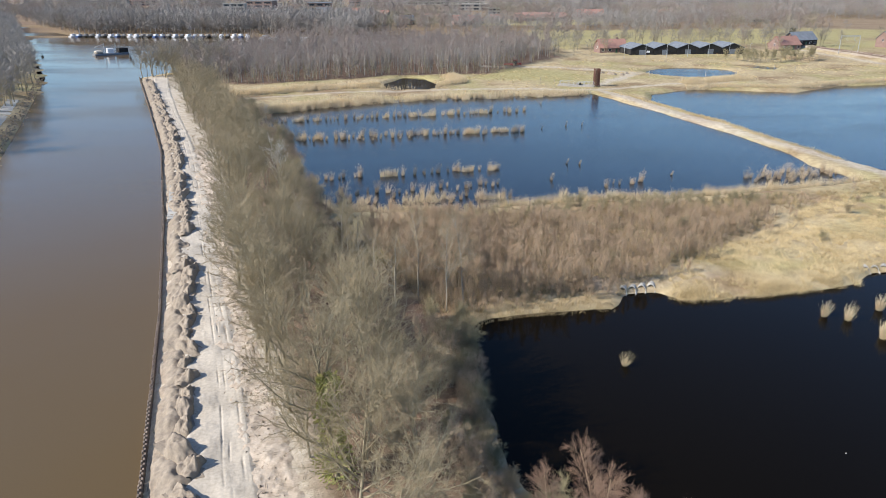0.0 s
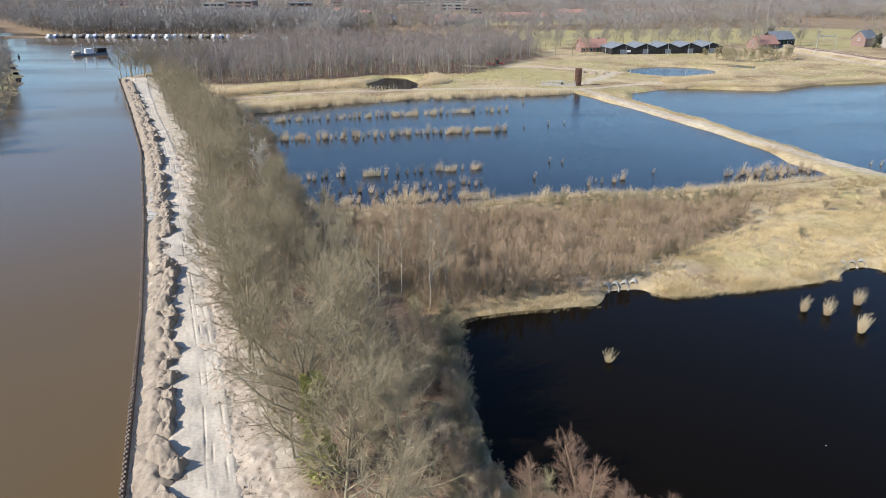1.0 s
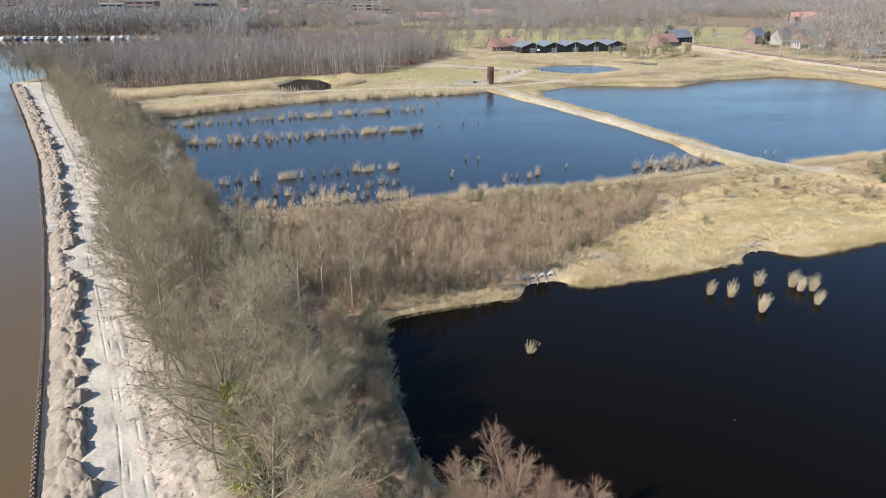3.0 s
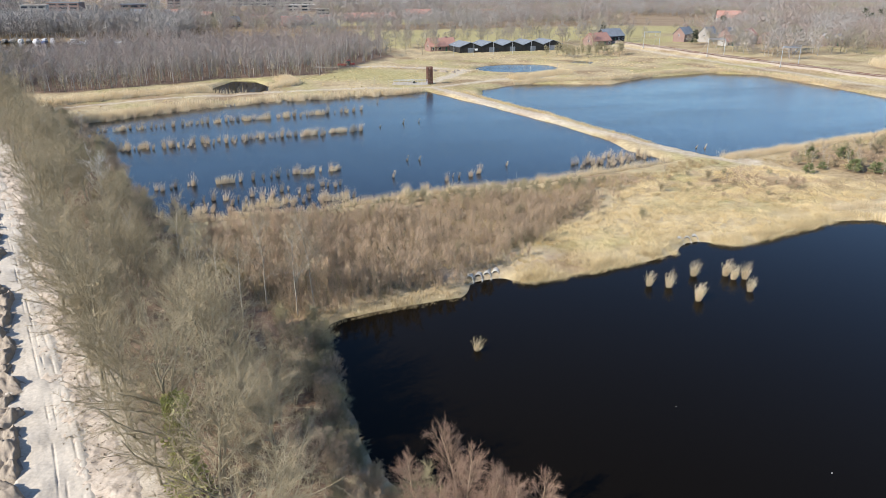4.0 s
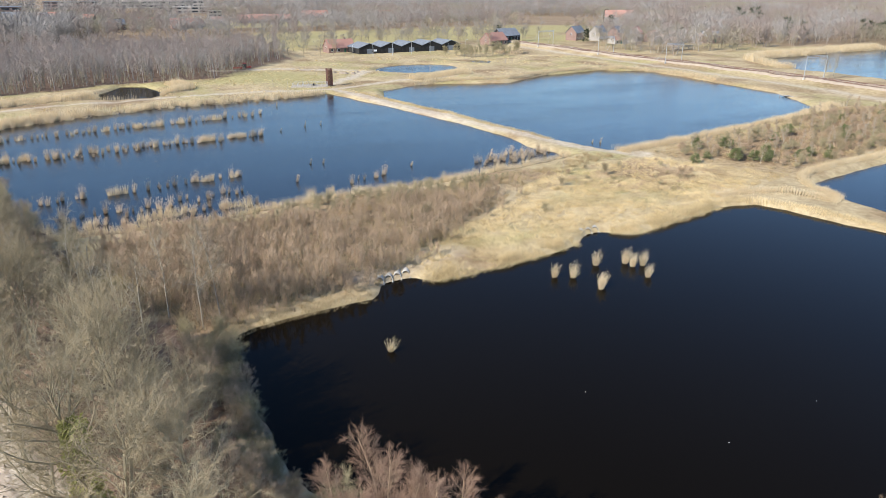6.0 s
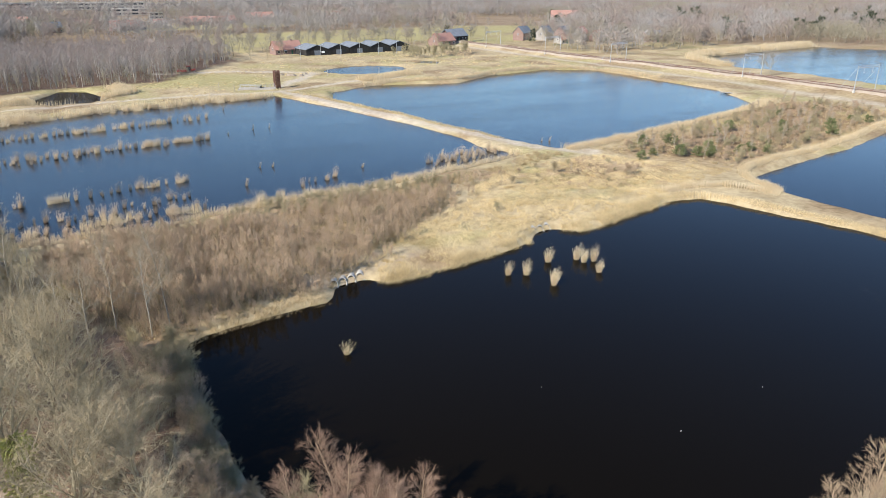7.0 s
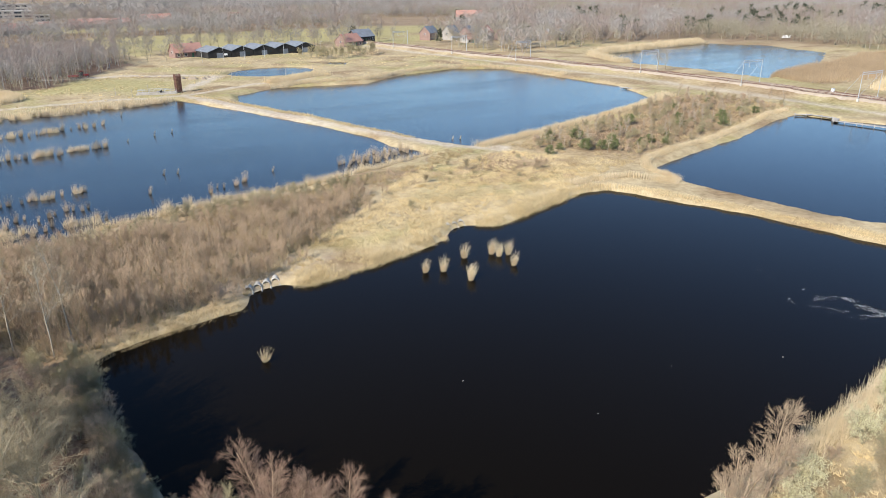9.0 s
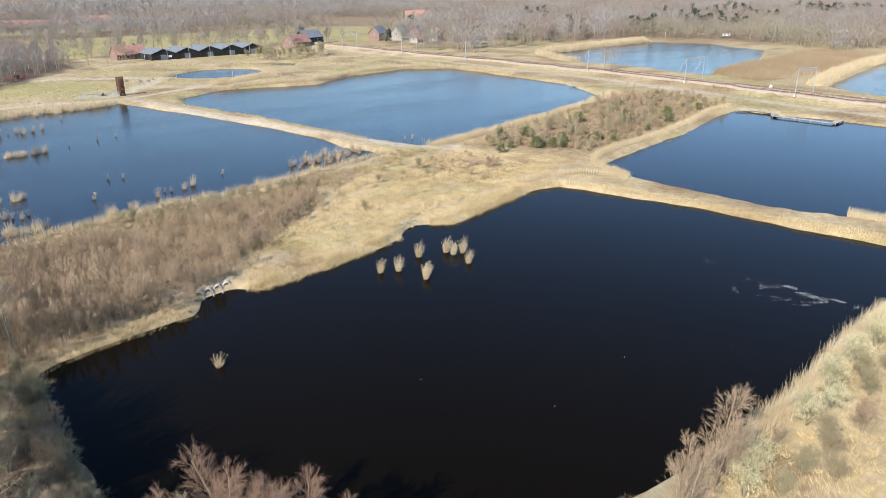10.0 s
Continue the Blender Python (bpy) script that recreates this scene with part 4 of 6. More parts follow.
reed_strip("reed_bed", [(28, 77.0), (35, 77.6), (45, 79.7), (53, 81.8)], 2.4, 120, 1.2, "long golden grass hanging over the pond's edge", 0.022, 41, material=GRASS, lean=0.8, gaps=0.62)
reed_strip("reed_bed", [(61, 84), (64, 82.9), (73, 85.2), (85, 88.7)], 2.4, 120, 1.1, "long golden grass hanging over the pond's edge", 0.022, 42, material=GRASS, lean=0.8, gaps=0.62)

MEADOW = [(20, 77), (29, 78), (45, 80.5), (53, 82), (60, 87), (64, 84), (85, 89.5), (100, 95), (112, 98), (96, 121), (70, 119), (62, 112), (46, 97), (30, 86)]
ISTHMUS = [(98, 124), (113, 98), (141, 103.5), (183, 115), (206, 118), (206, 150), (188, 155), (158, 143), (124, 133)]
NEAR_BANK = [(18, 26), (29, 22.5), (41, 22), (60, 23.5), (83, 26), (108, 25.5), (108, 4), (20, 4)]


def grass_cover(name, poly, n, h, r, label, material, seed, lean=0.5, keep=None):
    g = np.random.default_rng(seed)
    q = np.array(poly, float)
    c = q.min(0) + g.random((n, 2)) * (q.max(0) - q.min(0))
    c = c[edge_distance(poly, c[:, 0], c[:, 1]) < 0]
    if keep:
        c = c[keep(c[:, 0], c[:, 1])]
    z = ground_height(c[:, 0], c[:, 1])
    c, z = c[z > 0.1], z[z > 0.1]
    m = len(c)
    tall = h * (0.4 + 0.9 * vnoise(c[:, 0], c[:, 1], 2.6, seed) ** 2 + 0.4 * g.random(m))
    sway = vnoise(c[:, 0], c[:, 1], 3.4, seed + 1) * 6.28
    d = np.stack([np.cos(sway) * lean + g.normal(0, 0.3, m), np.sin(sway) * lean + g.normal(0, 0.3, m), np.full(m, 0.8)], 1)
    v, f = spikes(np.column_stack([c, z - 0.03]), d, tall, r)
    return tagged(new(name, mesh_np(name, v, f, material)), label, "grass", kind="stuff")


patchy = lambda x, y: vnoise(x, y, 5, 91) + 0.35 * vnoise(x, y, 1.7, 92) > 0.52
grass_cover("grass", MEADOW, 110000, 0.6, 0.014, "matted golden winter grass on the meadow", GRASS, 71, 0.7, patchy)


def tussocks(name, poly, n, h, r, label, material, seed, keep):
    """Leaning tufts of long grass, each a fan of blades."""
    g = np.random.default_rng(seed)
    q = np.array(poly, float)
    c = q.min(0) + g.random((n, 2)) * (q.max(0) - q.min(0))
    c = c[(edge_distance(poly, c[:, 0], c[:, 1]) < -0.3) & keep(c[:, 0], c[:, 1])]
    z = ground_height(c[:, 0], c[:, 1])
    c, z = c[z > 0.1], z[z > 0.1]
    blades = 28
    a = g.random((len(c), blades)) * 6.28
    p = np.stack([c[:, 0:1] + np.cos(a) * 0.15, c[:, 1:2] + np.sin(a) * 0.15, np.repeat(z[:, None] - 0.05, blades, 1)], -1)
    way = (0.4 + vnoise(c[:, 0], c[:, 1], 7, seed) * 2.5)[:, None]
    d = np.stack([np.cos(a) * 0.6 + np.cos(way) * 0.35, np.sin(a) * 0.6 + np.sin(way) * 0.35, 0.45 + 0.7 * g.random(a.shape)], -1)
    size = (h * (0.5 + 0.7 * g.random(len(c))))[:, None] * (0.6 + 0.5 * g.random(a.shape))
    v, f = spikes(p.reshape(-1, 3), d.reshape(-1, 3), size.ravel(), r)
    return tagged(new(name, mesh_np(name, v, f, material)), label, "grass", kind="stuff")


tussocks("tussock", MEADOW, 5200, 0.9, 0.014, "leaning tussocks of golden long grass", GRASS, 171, lambda x, y: vnoise(x, y, 6, 96) > 0.42)
tussocks("tussock", [(-2, 71), (12, 73.5), (22, 77), (30, 84), (60, 110), (62, 117), (20, 114), (-12, 104)], 4200, 1.0, 0.02, "dull tawny tussocks among the saplings", DULL_GRASS, 174, lambda x, y: vnoise(x, y, 5, 97) > 0.3)
tussocks("tussock", NEAR_BANK, 1900, 0.8, 0.016, "straw-coloured tussocks on the near bank", GRASS, 177, lambda x, y: vnoise(x, y, 4, 98) > 0.4)
tussocks("tussock", ISTHMUS, 2600, 0.9, 0.026, "straw-coloured tussocks between the ponds", DULL_GRASS, 180, lambda x, y: vnoise(x, y, 6, 99) > 0.35)
tussocks("tussock", [(-60, 212), (60, 252), (200, 275), (205, 400), (60, 350), (20, 300), (-60, 250)], 3800, 0.6, 0.035, "rough straw-coloured tussocks on the common", GRASS, 183, lambda x, y: vnoise(x, y, 12, 100) > 0.45)
SHORE_B = [(-12, 103), (5, 108.5), (24, 113.5), (44, 116.5), (58, 118), (70, 123), (84, 128), (90, 124), (62, 113.5), (40, 107), (0, 101)]
tussocks("tussock", SHORE_B, 5200, 0.95, 0.02, "tawny tussocks along the pond's near shore", DULL_GRASS, 186, lambda x, y: vnoise(x, y, 4, 102) > 0.3)
grass_cover("heather", SHORE_B, 16000, 0.9, 0.016, "olive-brown rough growth along the pond", OLIVE_TWIG, 189, 0.3, lambda x, y: vnoise(x, y, 5, 103) > 0.35)
grass_cover("grass", NEAR_BANK, 30000, 0.6, 0.016, "matted winter grass on the near bank", GRASS, 74, 0.6)
grass_cover("heather", [(62, 113), (72, 102), (92, 95), (101, 104), (95, 120), (70, 119)], 16000, 0.6, 0.02, "brown heather and bramble on the meadow", BROWN_TWIG, 77, 0.5, lambda x, y: vnoise(x, y, 4, 93) > 0.5)
grass_cover("heather", ISTHMUS, 16000, 0.8, 0.035, "brown rough growth between two ponds", BROWN_TWIG, 80, 0.5, lambda x, y: vnoise(x, y, 6, 94) > 0.45)
grass_cover("grass", [(-30, 250), (60, 252), (200, 275), (200, 400), (60, 350), (20, 300)], 16000, 0.5, 0.045, "rough pale grass on the far common", GRASS, 83, 0.5, lambda x, y: vnoise(x, y, 14, 95) > 0.5)

grass_cover("sapling_stems", [(-13, 99), (-3, 71), (12, 73.5), (20, 76), (26, 80), (36, 89), (48, 100), (58, 110), (36, 111), (20, 107), (2, 103)], 17000, 3.2, 0.013, "thin upright brown stems between the saplings", BROWN_TWIG, 86, 0.08, lambda x, y: vnoise(x, y, 4, 101) > 0.25)

# ---- single trees and shrubs ----
g = np.random.default_rng(31)
plant(scrub, [(3.0 - 0.9 * abs(k % 3 - 1), 39 + k * 1.7) for k in range(19)], g, 0.5, 0.85)
shore = [(float(np.interp(y, [36, 45, 53.7, 61.7, 69], [8.6, 5.2, 3.9, 3.5, 2.0])) - 0.9 - 0.5 * (k % 2), float(y)) for k, y in enumerate(np.arange(35.5, 69, 1.25))]
birches = [tree_kind("birch", "slender bare birch with a pale trunk", "tree", "birches by the pond", BIRCH, TWIG,
                     bare_tree(600 + i, sub_r=0.014, h=11.0, limbs=15, subs=6, twigs=7, fine=2, spread=0.28, low=0.3, lean=0.2, open_angle=0.8, trunk_r=0.11, twig_r=0.0085, fan=1.0, limb_k=0.4)) for i in range(2)]
plant(birches, [(-7.6, 72.8), (-11.3, 76.7), (-5.5, 72.0), (-9.9, 78), (0.4, 72.5), (-18, 84), (-3, 76), (-14, 90), (2.4, 74)], g, 0.9, 1.1)
white = tree_kind("birch", "white forked bare birch at the pond's corner", "tree", "birches by the pond", BIRCH, surface("white_twigs", (0.48, 0.45, 0.38), (0.62, 0.58, 0.50), 0.4, 4, bump=0),
                  bare_tree(611, h=12, stems=2, limbs=20, subs=6, twigs=4, fine=1, spread=0.40, low=0.25, open_angle=0.6, trunk_r=0.32, twig_r=0.024, fan=0.8))
plant([white], [(-28.6, 119)], g, 1.12, 1.12)
plant([white], [(-50, 196), (-24, 101)], g, 0.6, 0.7)
reds = [tree_kind("birch", "young birch with fine red-brown twigs on the near bank", "tree", "young birches below the camera", TAN_TWIG, DARKRED_TWIG,
                  bare_tree(620 + i, h=10.3, limbs=48, subs=8, twigs=10, fine=2, spread=0.17, low=0.12, open_angle=0.95, trunk_r=0.09, twig_r=0.0042, fan=0.9, limb_k=0.28, up=0.12, wild=0.12, reach=0.035)) for i in range(3)]
for x, y, s in ((6.1, 33.3, 0.97), (9.1, 33.9, 1.03), (9.6, 32.2, 0.98), (10.0, 31.3, 0.96), (11.2, 31.4, 1.0), (11.9, 30.3, 0.98), (13.2, 29.2, 1.0), (13.4, 27.4, 0.95), (26.5, 18.6, 0.86), (7.6, 31.6, 0.85), (10.6, 30.2, 0.9)):
    plant(reds, [(x, y)], g, s * 0.99, s * 1.01)
pales = [tree_kind("birch", "pale bare birch on the near bank", "tree", "pale birches by the near pond", TAN_TWIG, TAN_TWIG,
                   bare_tree(630 + i, h=8.4, stems=2, limbs=48, subs=8, twigs=10, fine=2, spread=0.27, low=0.12, open_angle=0.95, trunk_r=0.16, twig_r=0.0055, fan=0.9, limb_k=0.3, up=0.13, wild=0.12, reach=0.045, splay=0.3)) for i in range(2)]
plant(pales, [(41.4, 20.9)], g, 1.0, 1.0)
plant(pales, [(37.6, 20.9), (35.0, 19.4)], g, 0.72, 0.8)


def catkins(arrays, seed, n):
    """Small pale catkins at the ends of the twigs."""
    g = np.random.default_rng(seed)
    v = arrays[1][0].reshape(-1, 4, 3)
    k = g.integers(len(v), size=n)
    t = 0.35 + 0.65 * g.random(n)
    p = v[k, 0] * (1 - t)[:, None] + v[k, 3] * t[:, None] + g.normal(0, 0.05, (n, 3))
    return spikes(p, g.normal(0, 0.6, (n, 3)) + np.array([0, 0, 0.6]), 0.14 + 0.08 * g.random(n), 0.03)


def willow(seed):
    arrays = bare_tree(seed, h=3.4, stems=5, limbs=30, subs=5, twigs=5, fine=2, spread=0.42, low=0.2, open_angle=0.6, trunk_r=0.1, twig_r=0.007, reach=0.1)

    def add(ob):
        part("blossom", mesh_np("blossom", *catkins(arrays, seed, 1300), CATKIN), ob, "pale yellow catkins")
    return tree_kind("willow", "goat willow in yellow catkins on the near bank", "shrub", "willows on the near bank", BARK, OLIVE_TWIG, arrays, add)


willows = [willow(640), willow(641)]
plant(willows, [(44.8, 19.6), (41.8, 18.8), (54.0, 20.4), (66.5, 22.2), (72.4, 22.8), (57.5, 20.2), (60.5, 21.6)], g, 0.85, 1.15)
bushes = [tree_kind("bush", "rounded leafless bush with fine grey-brown twigs", "shrub", "leafless bushes", BARK, m,
                    bare_tree(660 + i, h=3.0, stems=7, limbs=42, subs=4, twigs=6, fine=2, spread=0.42, low=0.12, open_angle=0.7, trunk_r=0.07, twig_r=0.0075, reach=0.12)) for i, m in enumerate((TWIG, RUST_TWIG, OLIVE_TWIG))]
plant(bushes, [(49.5, 20.6), (52.6, 18.2), (47.2, 17.4), (62.5, 19.2), (56.5, 17.2), (69, 20.5), (50.5, 17), (54.5, 19.2), (59, 18), (65, 20.8), (44, 17), (48.5, 15.5), (2.6, 62.1), (1.8, 55), (2.2, 49), (0.5, 66), (-1.5, 69.6), (3.3, 45), (4.6, 40), (-2, 52), (-4, 47), (-1, 43), (1, 58), (-6, 58),
               (55.5, 95.2), (35.5, 97.5), (43, 97.6), (22, 84.5), (11, 76.5), (17, 78.5), (66, 108), (78, 112), (90, 104)], g, 0.6, 1.05)
plant(bushes, shore, g, 0.6, 1.0)
bigbush = [tree_kind("bush", "overhanging grey willow scrub at the water's edge", "shrub", "leafless bushes", BARK, TWIG,
                     bare_tree(670 + i, h=5.5, stems=7, limbs=42, subs=6, twigs=6, fine=2, spread=0.45, low=0.12, open_angle=0.75, trunk_r=0.14, twig_r=0.0085, reach=0.1)) for i in range(2)]
plant(bigbush, [(2.6, 63.4), (0.5, 60), (-0.5, 54), (-0.8, 67), (-34, 150), (-22, 107), (-43, 180), (-38, 165)], g, 0.6, 0.9)


def ivy(ob):
    gi = np.random.default_rng(77)
    n = 2800
    z = gi.random(n) ** 0.8 * 9.0
    a = gi.random(n) * 6.28
    rad = (0.4 + 1.1 * gi.random(n)) * (0.6 + 0.9 * vnoise(z, a, 1.1, 5)) * (1.15 - z / 13)
    p = np.stack([np.cos(a) * rad + 0.05 * z, np.sin(a) * rad, z], 1)
    v, f = spikes(p, np.stack([np.cos(a), np.sin(a), gi.normal(0, 0.5, n)], 1), 0.2, 0.085)
    part("ivy", mesh_np("ivy", v, f, IVY), ob, "green ivy round the trunk")


ivied = tree_kind("tree", "ivy-clad bare tree beside the sand track", "tree", "trees of the canal wood", BARK, TWIG, bare_tree(690, sub_r=0.019, h=13.2, limbs=22, subs=12, twigs=12, fine=2, spread=0.5, twig_r=0.0085, lean=0.05, low=0.2, open_angle=0.95, trunk_r=0.22, fan=1.1), ivy)
plant([ivied], [(-8.0, 43.0)], g, 1.0, 1.0)
leaning = tree_kind("tree", "bare tree leaning out over the sand track", "tree", "trees of the canal wood", BARK, TWIG, bare_tree(693, sub_r=0.019, h=12.5, limbs=17, subs=10, twigs=10, fine=2, spread=0.46, twig_r=0.009, lean=0.02, open_angle=0.95, trunk_r=0.2))
for x, y, s in ((-13.4, 51.6, 0.95), (-17.6, 60.5, 1.0), (-25, 78, 1.05), (-33, 101, 1.05)):
    plant([leaning], [(x, y)], g, s, s)


def pine_arrays(seed, h, wide=0.26):
    gp = np.random.default_rng(seed)
    wood, p, d = [], [], []
    grow(gp, np.zeros(3), np.array([0, 0, 1.0]), h * 0.95, 0.09, 5, wood, 0, 0.05, 0.2)
    for i in range(46):
        f = 0.12 + 0.85 * gp.random()
        a = gp.random() * 6.28
        ln = h * wide * math.sqrt(max(1.05 - f, 0.02)) * (0.7 + 0.5 * gp.random()) + 0.2
        tip = np.array([math.cos(a) * ln, math.sin(a) * ln, h * f + 0.2 * ln])
        wood.append((np.array([0, 0, h * f]), tip, 0.03, 0.01))
        for j in range(18):
            t = 0.3 + 0.75 * gp.random()
            p.append(np.array([0, 0, h * f]) * (1 - t) + tip * t)
            d.append(unit(gp.normal(0, 1, 3) + np.array([math.cos(a), math.sin(a), 0.8])))
    return tubes(wood, 3), spikes(p, d, 0.10 * h + 0.12, 0.035 * h ** 0.5)


pines = [tree_kind("pine", "young green pine among heath and birch", "tree", "young pines on the heath", BARK, PINE, pine_arrays(700 + i, 2.1, 0.5)) for i in range(2)]
plant(pines, [(105.3, 114.4), (109.7, 111), (113.4, 109.5), (115, 108), (118, 109.9), (120.9, 124.3), (124.5, 108.8), (127, 110), (129.1, 109.4), (129.4, 105), (184, 124.4), (183.5, 119), (167.8, 118.6), (119, 112), (116, 121),
              (110, 123), (138, 112), (150, 118), (158, 125), (142, 128), (101, 113), (172, 138), (190, 140), (148, 110), (161, 113), (134, 124)], g, 0.6, 1.3)
heath_birch = [tree_kind("birch", "thin young birch on the heath", "tree", "young birches on the heath", BIRCH, RUST_TWIG,
                         bare_tree(710 + i, h=4.6, limbs=11, subs=4, twigs=4, fine=2, spread=0.25, low=0.3, open_angle=0.6, trunk_r=0.05, twig_r=0.018)) for i in range(3)]
plant(heath_birch, np.vstack([spots_in(ISTHMUS, 2.6, g, None, 2.0, 260), [(108, 122.6), (115, 125), (128, 120), (133, 120.6), (131.7, 117.3), (139.6, 120.6), (139, 118), (106, 118), (108, 117), (71, 116), (80, 109)]]), g, 0.6, 1.15)
low_scrub = spots_in([(-6, 101), (50, 110), (64, 117), (45, 116), (22, 112.5), (-4, 106)], 1.7, g, None, 0.3, 600)
heath = [tree_kind("heath_shrub", "low brown leafless shrub in rough grass", "shrub", "low shrubs", BARK, m,
                   bare_tree(270 + i, h=1.9, stems=6, limbs=24, subs=4, twigs=4, fine=2, spread=0.5, low=0.1, open_angle=0.8, trunk_r=0.05, twig_r=0.012, reach=0.14)) for i, m in enumerate((BROWN_TWIG, OLIVE_TWIG, TWIG))]
plant(heath[1:2], low_scrub[:90], g, 0.8, 1.3)
plant(heath, spots_in(ISTHMUS, 2.1, g, None, 2.4, 700)[:190], g, 0.7, 1.5)
plant(heath, spots_in([(62, 113), (72, 102), (92, 95), (101, 104), (95, 120), (70, 119)], 4.0, g, None, 0.5, 80)[:24], g, 0.4, 0.75)
common = [tree_kind("bush", "yellow-green willow scrub on the far common", "shrub", "willow scrub on the common", BARK, OLIVE_TWIG,
                    bare_tree(720 + i, h=6.5, stems=5, limbs=25, subs=4, twigs=4, fine=2, spread=0.34, low=0.15, open_angle=0.5, trunk_r=0.12, twig_r=0.035, reach=0.1)) for i in range(2)]
plant(common, [(142, 345), (147, 350), (152, 342), (157, 348), (160, 338), (165, 344), (170, 349), (150, 355), (155, 335), (176, 343), (163, 352), (139, 352), (145, 341), (150, 348), (168, 338), (173, 352), (180, 348), (147, 336)], g, 0.8, 1.15)
row = [tree_kind("tree", "tall bare roadside tree", "tree", "trees along the far road", BARK, FARWOOD,
                 bare_tree(730 + i, h=12, limbs=14, subs=6, twigs=7, fine=2, spread=0.42, low=0.25, twig_r=0.024, trunk_r=0.2)) for i in range(3)]
row_at = [(x, y + gap) for gap in (0, 22) for x, y, _ in along([(20, 402), (60, 405), (100, 404), (160, 408), (240, 428)], 7.5)]
plant(row, [(x + g.normal(0, 2), y + g.normal(0, 3)) for x, y in row_at] + [(68, 372), (76, 368), (84, 374), (45, 380), (54, 376), (88, 384), (62, 384), (176, 392), (186, 398), (240, 330), (238, 352), (244, 345), (252, 330), (258, 338), (248, 318),
      (240, 380), (248, 372), (256, 366), (262, 358), (270, 350), (280, 345), (290, 335), (300, 330), (275, 330), (286, 322), (264, 325)], g, 0.75, 1.15)
plant(row, [(-118, 288), (-112, 296), (-114, 300), (-104, 290), (-100, 300), (-96, 284), (-106, 306), (-98, 312), (-92, 300), (-109, 280), (-116, 284), (-110, 290), (-103, 282), (-120, 283)], g, 1.0, 1.25)
plant(row, [(250 + 60 * g.random(), 362 + 40 * g.random()) for _ in range(26)], g, 0.6, 0.95)
plant(mids, [(-119 + 26 * g.random(), 278 + 34 * g.random()) for _ in range(34)], g, 0.6, 0.95)
rail_tree = [(248, 211), (246, 205)]
plant(row, rail_tree, g, 0.7, 0.8)
conifer = tree_kind("pine", "dark green conifer by the houses", "tree", "conifers by the houses", BARK, CONIFER, pine_arrays(760, 7))
plant([conifer], [(205, 425), (430, 640), (437, 645), (290, 352), (-38, 655), (-30, 650), (35, 366), (30, 362), (250, 392), (470, 520)], g, 0.9, 1.6)

# ---- canal edge ----
wall = tagged(empty("sheet_pile_wall"), "dark steel sheet-pile wall edging the canal, rough top", "wall", kind="structure")
pile_mesh = bpy.data.meshes.new("pile")
bm = block((-0.16, -0.29, -1.0, 0.0, 0.0, 0.62), (-0.02, -0.02, -1.0, 0.14, 0.29, 0.58), bevel=0.02)
bm.to_mesh(pile_mesh)
bm.free()
pile_mesh.materials.append(PILE)
g = np.random.default_rng(41)
far_piles = []
for k, (x, y, a) in enumerate(along(BANK[1:], 0.62)):
    m = pose(x, y, (vnoise(x, y, 2, 61) - 0.5) * 0.3 + 0.1, g.normal(0, 2), g.normal(0, 2), math.degrees(a) - 90)
    if y < -20:
        continue
    if 36 < y < 175:
        ob = new("pile", pile_mesh)
        ob.parent = wall
        ob.matrix_basis = m
    else:
        far_piles.append(m)
bm = bmesh.new()
for m in far_piles:
    k = len(bm.verts)
    bm.from_mesh(pile_mesh)
    bm.verts.ensure_lookup_table()
    bmesh.ops.transform(bm, matrix=m, verts=bm.verts[k:])
tagged(part("pile_row", (bm, PILE), wall), kind="stuff")

slab = tagged(empty("landing_slab", -46.2, 115, 0.75, 19), "grey concrete slab strip let into the canal bank", "slab", kind="structure")
for i in range(18):
    part("beam", (block((-1.2, -10.2 + i * 1.14, -0.5, 1.2, -9.15 + i * 1.14, 0.12 + 0.03 * (i % 3)), bevel=0.03), CONCRETE), slab)

strip = tagged(empty("revetment"), "pale concrete slope strip on the far canal bank", "revetment", kind="structure")
for x, y, a in along([(-84, 110), (-101, 150), (-124, 203), (-135, 226)], 3.0, -3.2):
    ob = part("slab", (block((-1.6, -1.46, -0.3, 1.6, 1.46, 0.12), bevel=0.03), CONCRETE), strip)
    ob.matrix_basis = pose(x, y, float(ground_height(x, y)) + 0.12, 0, 6, math.degrees(a) - 90)
gs = np.random.default_rng(43)
pv, pf = [], []
for x, y, a in along(LEFT_BANK[2:7], 0.9, 1.3):
    for _ in range(3):
        px, py = x + gs.normal(0, 0.8), y + gs.normal(0, 0.8)
        s = 0.12 + 0.2 * gs.random()
        v, f = tubes([((px, py, max(0.05, float(ground_height(px, py)))), (px + gs.normal(0, 0.2), py, max(0.05, float(ground_height(px, py))) + s * 0.6), s, s * 0.5)], 5)
        pv.append((v, f))
tagged(new("riprap", mesh_np("riprap", *joined(pv), SPOIL)), "dark loose riprap stones on the far canal bank", "stones", kind="stuff")


# ---- brash and clods on the churned verge ----
gv = np.random.default_rng(45)
pv = []
for x, y, a in along(smoothed(verge_mid), 0.16):
    px, py = x + gv.normal(0, 1.1), y + gv.normal(0, 0.6)
    z = float(ground_height(px, py)) + 0.12
    if gv.random() < 0.45:
        b, ln = gv.random() * 6.28, 0.3 + 0.9 * gv.random() ** 2
        pv.append(tubes([((px, py, z), (px + math.cos(b) * ln, py + math.sin(b) * ln, z + 0.05), 0.03, 0.012)], 4))
    else:
        w = 0.05 + 0.13 * gv.random() ** 2
        pv.append(tubes([((px, py, z - 0.08), (px + 0.02, py, z + w * 0.7), w, w * 0.4)], 4))
